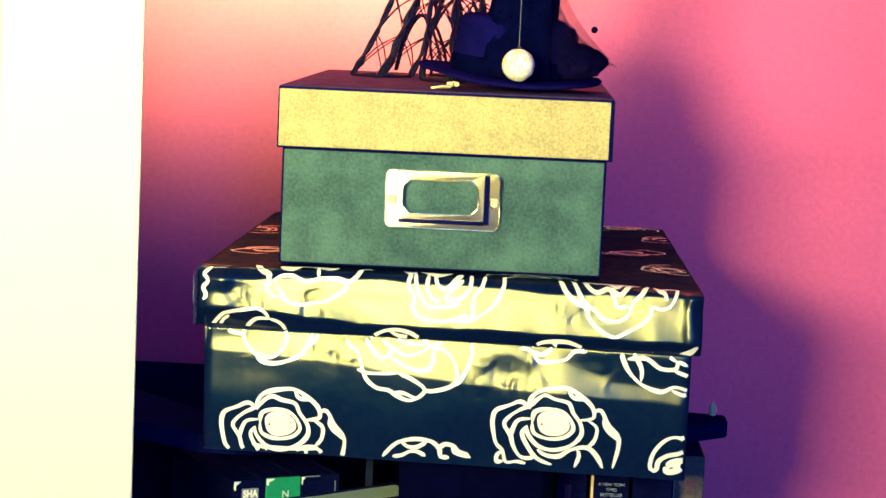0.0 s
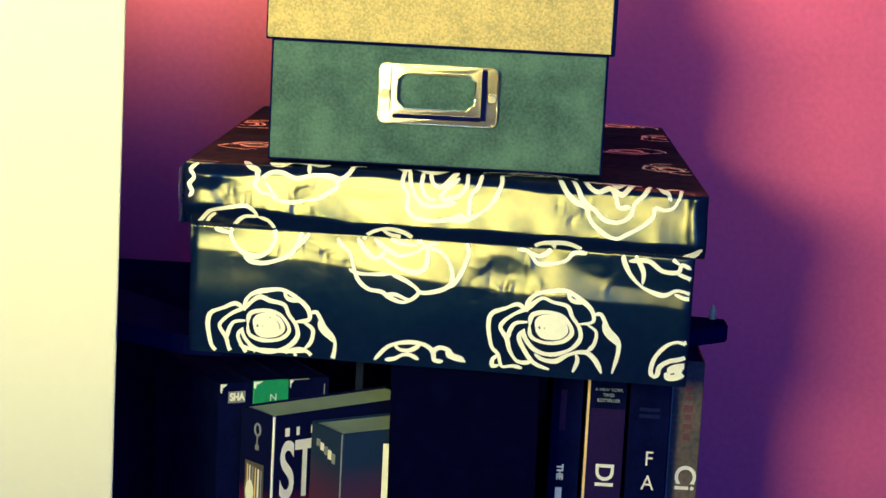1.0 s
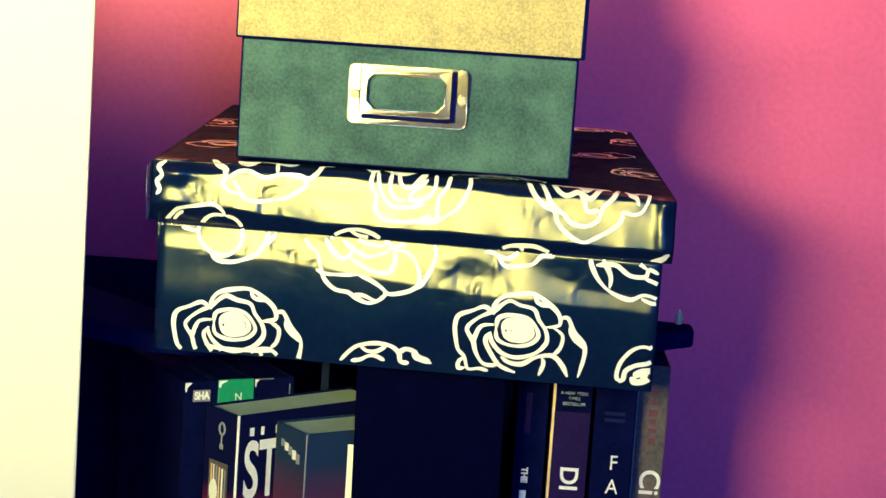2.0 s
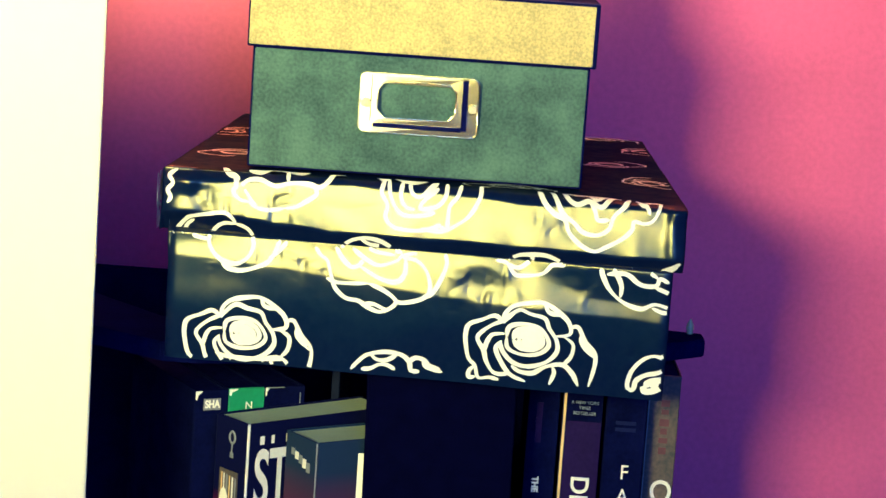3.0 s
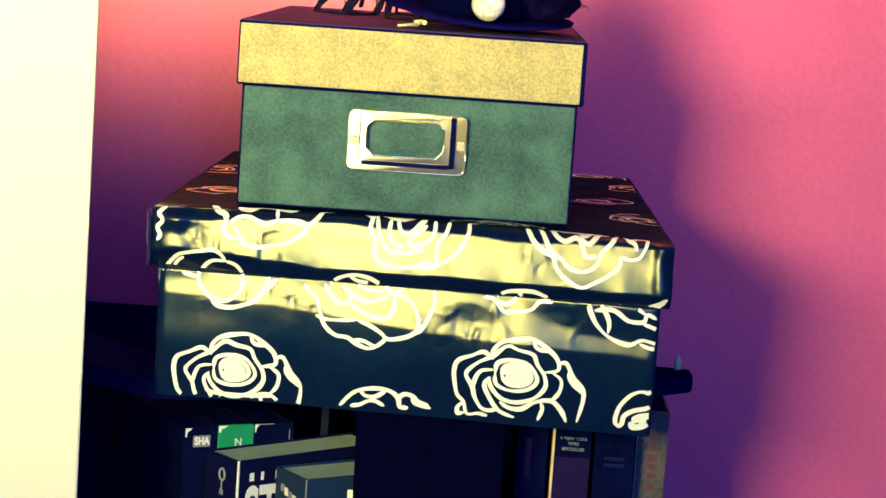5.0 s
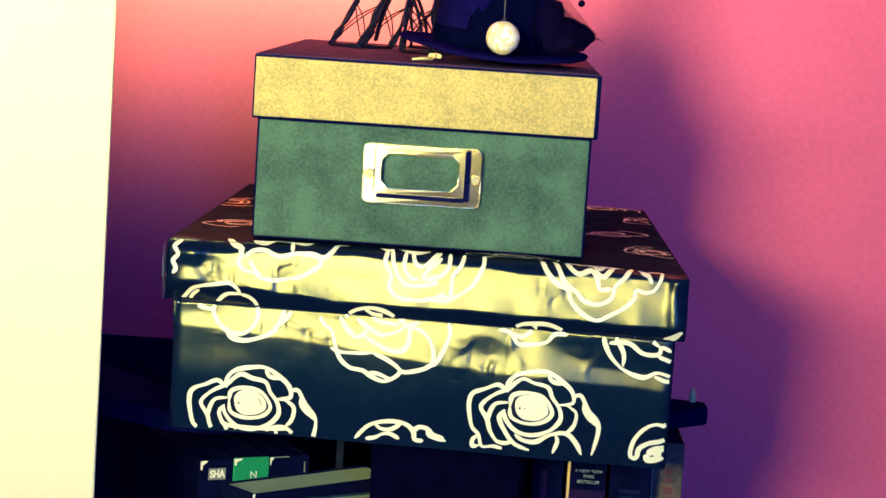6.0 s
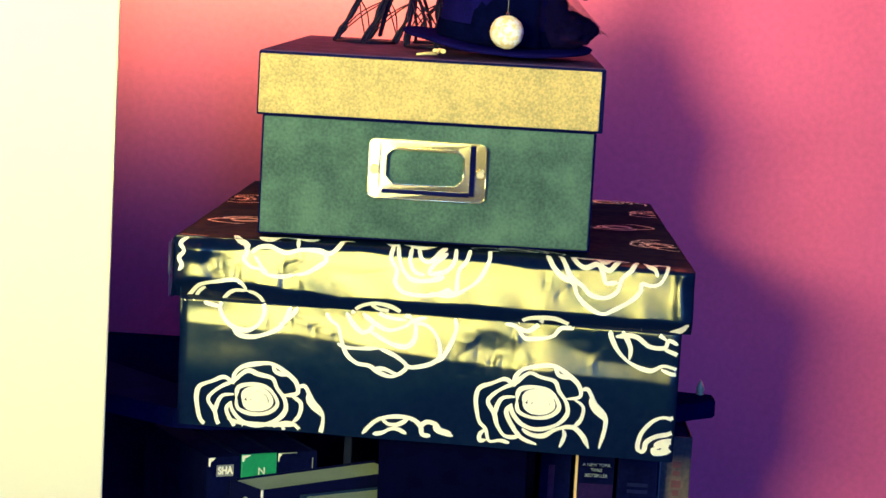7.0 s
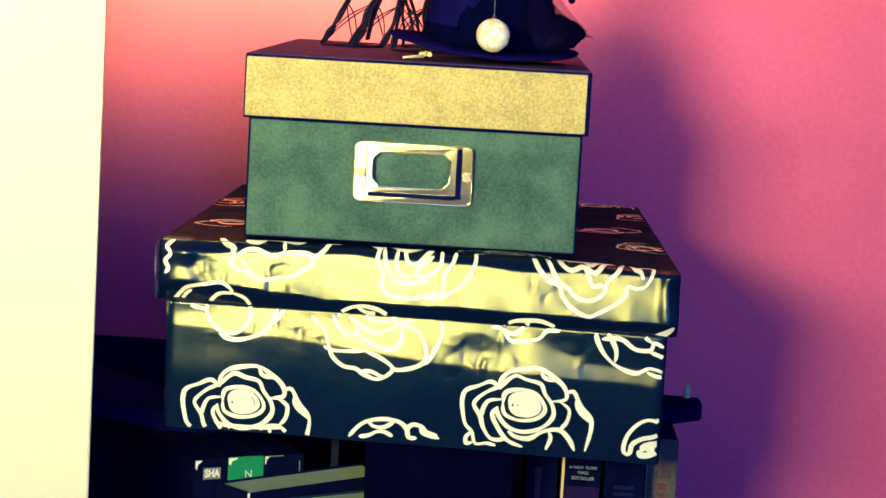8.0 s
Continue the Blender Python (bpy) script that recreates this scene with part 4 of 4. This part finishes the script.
def build_hat():
    cx, cy = 0.129, 0.072
    hat = thing("mini_hat", pose(cx, cy, lid_z(cy) + 0.0070, 3, 3.5, 0), "small navy-purple felt hat with a black ribbon plume and net", "hat")
    brim = lathe([(0.030, -0.0006), (0.050, -0.0006), (0.0545, 0.0002), (0.0552, 0.0014), (0.0535, 0.0024), (0.030, 0.0018), (0.010, 0.0014)], 56)
    for v in brim.verts:
        a, r = math.atan2(v.co.y, v.co.x), v.co.xy.length
        v.co.z += (r / 0.055) ** 2 * (0.0020 * math.cos(2 * a) + 0.0012 * noise.noise(Vector((math.cos(a) * 2, math.sin(a) * 2, 5))))
    part("brim", brim, FELT, hat, smooth=True)
    crown = lathe([(0.0345, 0.0016), (0.0346, 0.006), (0.0345, 0.012), (0.0341, 0.019), (0.0335, 0.025), (0.0330, 0.0295), (0.0320, 0.0328), (0.0305, 0.0347), (0.0285, 0.0357), (0.0150, 0.0362), (0.0010, 0.0365)], 48)
    for v in crown.verts:
        v.co += Vector((1, 1, 0.5)) * 0.0007 * noise.noise(v.co * 48)
    part("crown", crown, FELT, hat, smooth=True)
    part("hat_band", lathe([(0.0353, 0.0018), (0.0356, 0.004), (0.0356, 0.010), (0.0350, 0.012)], 48), RIBBON, hat, smooth=True)
    # a tall gathered ribbon plume in front of the crown
    bm = bmesh.new()
    rows = []
    for j in range(22):
        u = j / 21
        ring = []
        for i in range(40):
            a = i * math.tau / 40
            r = 0.0180 + 0.0060 * (1 - u) ** 3 + 0.0013 * math.sin(a * 7 + u * 1.5) + 0.0018 * noise.noise(Vector((math.cos(a) * 1.5, math.sin(a) * 1.5, u * 4)))
            ring.append(bm.verts.new((0.0045 + r * math.cos(a), -0.020 + 0.75 * r * math.sin(a), 0.003 + 0.105 * u)))
        rows.append(ring)
    for r0, r1 in zip(rows, rows[1:]):
        for i in range(40):
            bm.faces.new((r0[i], r0[(i + 1) % 40], r1[(i + 1) % 40], r1[i]))
    bm.faces.new(rows[0][::-1])
    bm.faces.new(rows[-1])
    part("ribbon_plume", bm, RIBBON, hat, "tall gathered black ribbon plume", smooth=True)
    # short wisps stand off the plume's flanks
    rng, wisps = random.Random(8), []
    for _ in range(110):
        a, u = rng.uniform(0, math.tau), rng.uniform(0.12, 1.0)
        out = Vector((math.cos(a), 0.75 * math.sin(a), 0))
        root = Vector((0.0045, -0.020, 0.003 + 0.105 * u)) + out * 0.0165
        reach = rng.uniform(0.004, 0.0085)
        wisps.append(tube([root, root + out * reach * 0.6 + Vector((0, 0, 0.0010)), root + out * reach + Vector((0, 0, rng.uniform(-0.003, 0.003)))], 0.00050, 4, 0.2))
    tagged(part("plume_fringe", join(wisps), RIBBON, hat, "wispy black fringe"), kind="stuff")
    # a sheer net that swings out from the plume, its hem curling to a point over the brim
    for k in range(2):
        bm = bmesh.new()
        rows = []
        for j in range(15):
            u = j / 14
            row = []
            for i in range(30):
                w = i / 29
                a = radians(-62 + 112 * w)
                hem = math.sin(math.pi * w) ** 0.6
                r = 0.017 + (0.033 + 0.005 * k) * hem * u ** (1.7 + 0.4 * k) + 0.0016 * u * math.sin(i * 0.9 + k * 2)
                z = 0.066 - 0.010 * k - (0.050 - 0.008 * k) * u + 0.004 * u * noise.noise(Vector((i * 0.3, 2.0, k)))
                row.append(bm.verts.new((0.0065 + r * math.cos(a), -0.012 + 0.9 * r * math.sin(a), z)))
            rows.append(row)
        for r0, r1 in zip(rows, rows[1:]):
            for i in range(29):
                bm.faces.new((r0[i], r0[i + 1], r1[i + 1], r1[i]))
        part("net_veil", bm, TULLE, hat, "sheer dark net veil", smooth=True)
    # the net's gathered hem lies in a thick dark crumpled bunch beside the plume
    for place, size, k in (((0.034, -0.006, 0.0130), (0.0200, 0.0170, 0.0120), 0), ((0.0465, -0.006, 0.0150), (0.0105, 0.0100, 0.0068), 1), ((0.027, -0.010, 0.0230), (0.0120, 0.0120, 0.0120), 2)):
        bm = bmesh.new()
        bmesh.ops.create_icosphere(bm, subdivisions=4, radius=1)
        for v in bm.verts:
            n = v.co.copy()
            fold = 0.16 * noise.noise(n * 2.2 + Vector((k, 0, 0))) + 0.10 * noise.noise(Vector((n.x * 3, n.y * 3 + n.z * 7, k)))
            v.co = Vector((place[0] + size[0] * n.x * (1 + fold), place[1] + size[1] * n.y * (1 + fold), max(0.0030, place[2] + size[2] * n.z * (1 + fold))))
        part("net_ruffle", bm, HEM, hat, "crumpled dark net ruffle", smooth=True)
    for x, y, z in ((0.0470, -0.010, 0.0335), (0.0545, -0.004, 0.0150)):
        bm = bmesh.new()
        bmesh.ops.create_icosphere(bm, subdivisions=2, radius=0.0021, matrix=Matrix.Translation((x, y, z)))
        part("net_dot", bm, RIBBON, hat, smooth=True)


build_hat()


def build_pendant():
    pendant = thing("crystal_pendant", pose(0.1345, 0.0165, 0.1195), "bright faceted crystal ball hanging on a fine wire", "pendant")
    bm = bmesh.new()
    bmesh.ops.create_icosphere(bm, subdivisions=3, radius=0.0094)
    for v in bm.verts:
        v.co *= 1 + 0.035 * noise.noise(v.co * 700)
    part("crystal", bm, CRYSTAL, pendant)
    part("cap", lathe([(0.0016, 0.0086), (0.0012, 0.0100), (0.0006, 0.0106)], 12), BRASS, pendant)
    part("wire", tube([(0, 0, 0.0102), (0, 0.001, 0.030), (0, 0.004, 0.060), (0, 0.012, 0.098), (0, 0.030, 0.104)], 0.00014, 5), DIMINK, pendant)


build_pendant()


def build_clip():
    clip = thing("brass_clip", pose(0.0965, 0.0105, lid_z(0.02) + 0.0010, 0, 0, 40), "tiny brass hair clip with a bow-shaped head", "hair clip")
    part("pin", tube([(-0.0135, 0, 0.0004), (-0.006, 0.0004, 0.0010), (0.0, 0, 0.0012)], 0.0007, 6, 1.6), GOLD, clip, smooth=True)
    for k in range(5):
        a = k * math.tau / 5
        bm = bmesh.new()
        bmesh.ops.create_icosphere(bm, subdivisions=2, radius=1, matrix=Matrix.LocRotScale((0.0022 + 0.0022 * math.cos(a), 0.0022 * math.sin(a), 0.0026), Euler((0, 0, a)), (0.0019, 0.0010, 0.0014)))
        part("petal", bm, GOLD, clip, smooth=True)
    bm = bmesh.new()
    bmesh.ops.create_icosphere(bm, subdivisions=2, radius=0.0012, matrix=Matrix.Translation((0.0022, 0, 0.0032)))
    part("bead", bm, GOLD, clip, smooth=True)


build_clip()
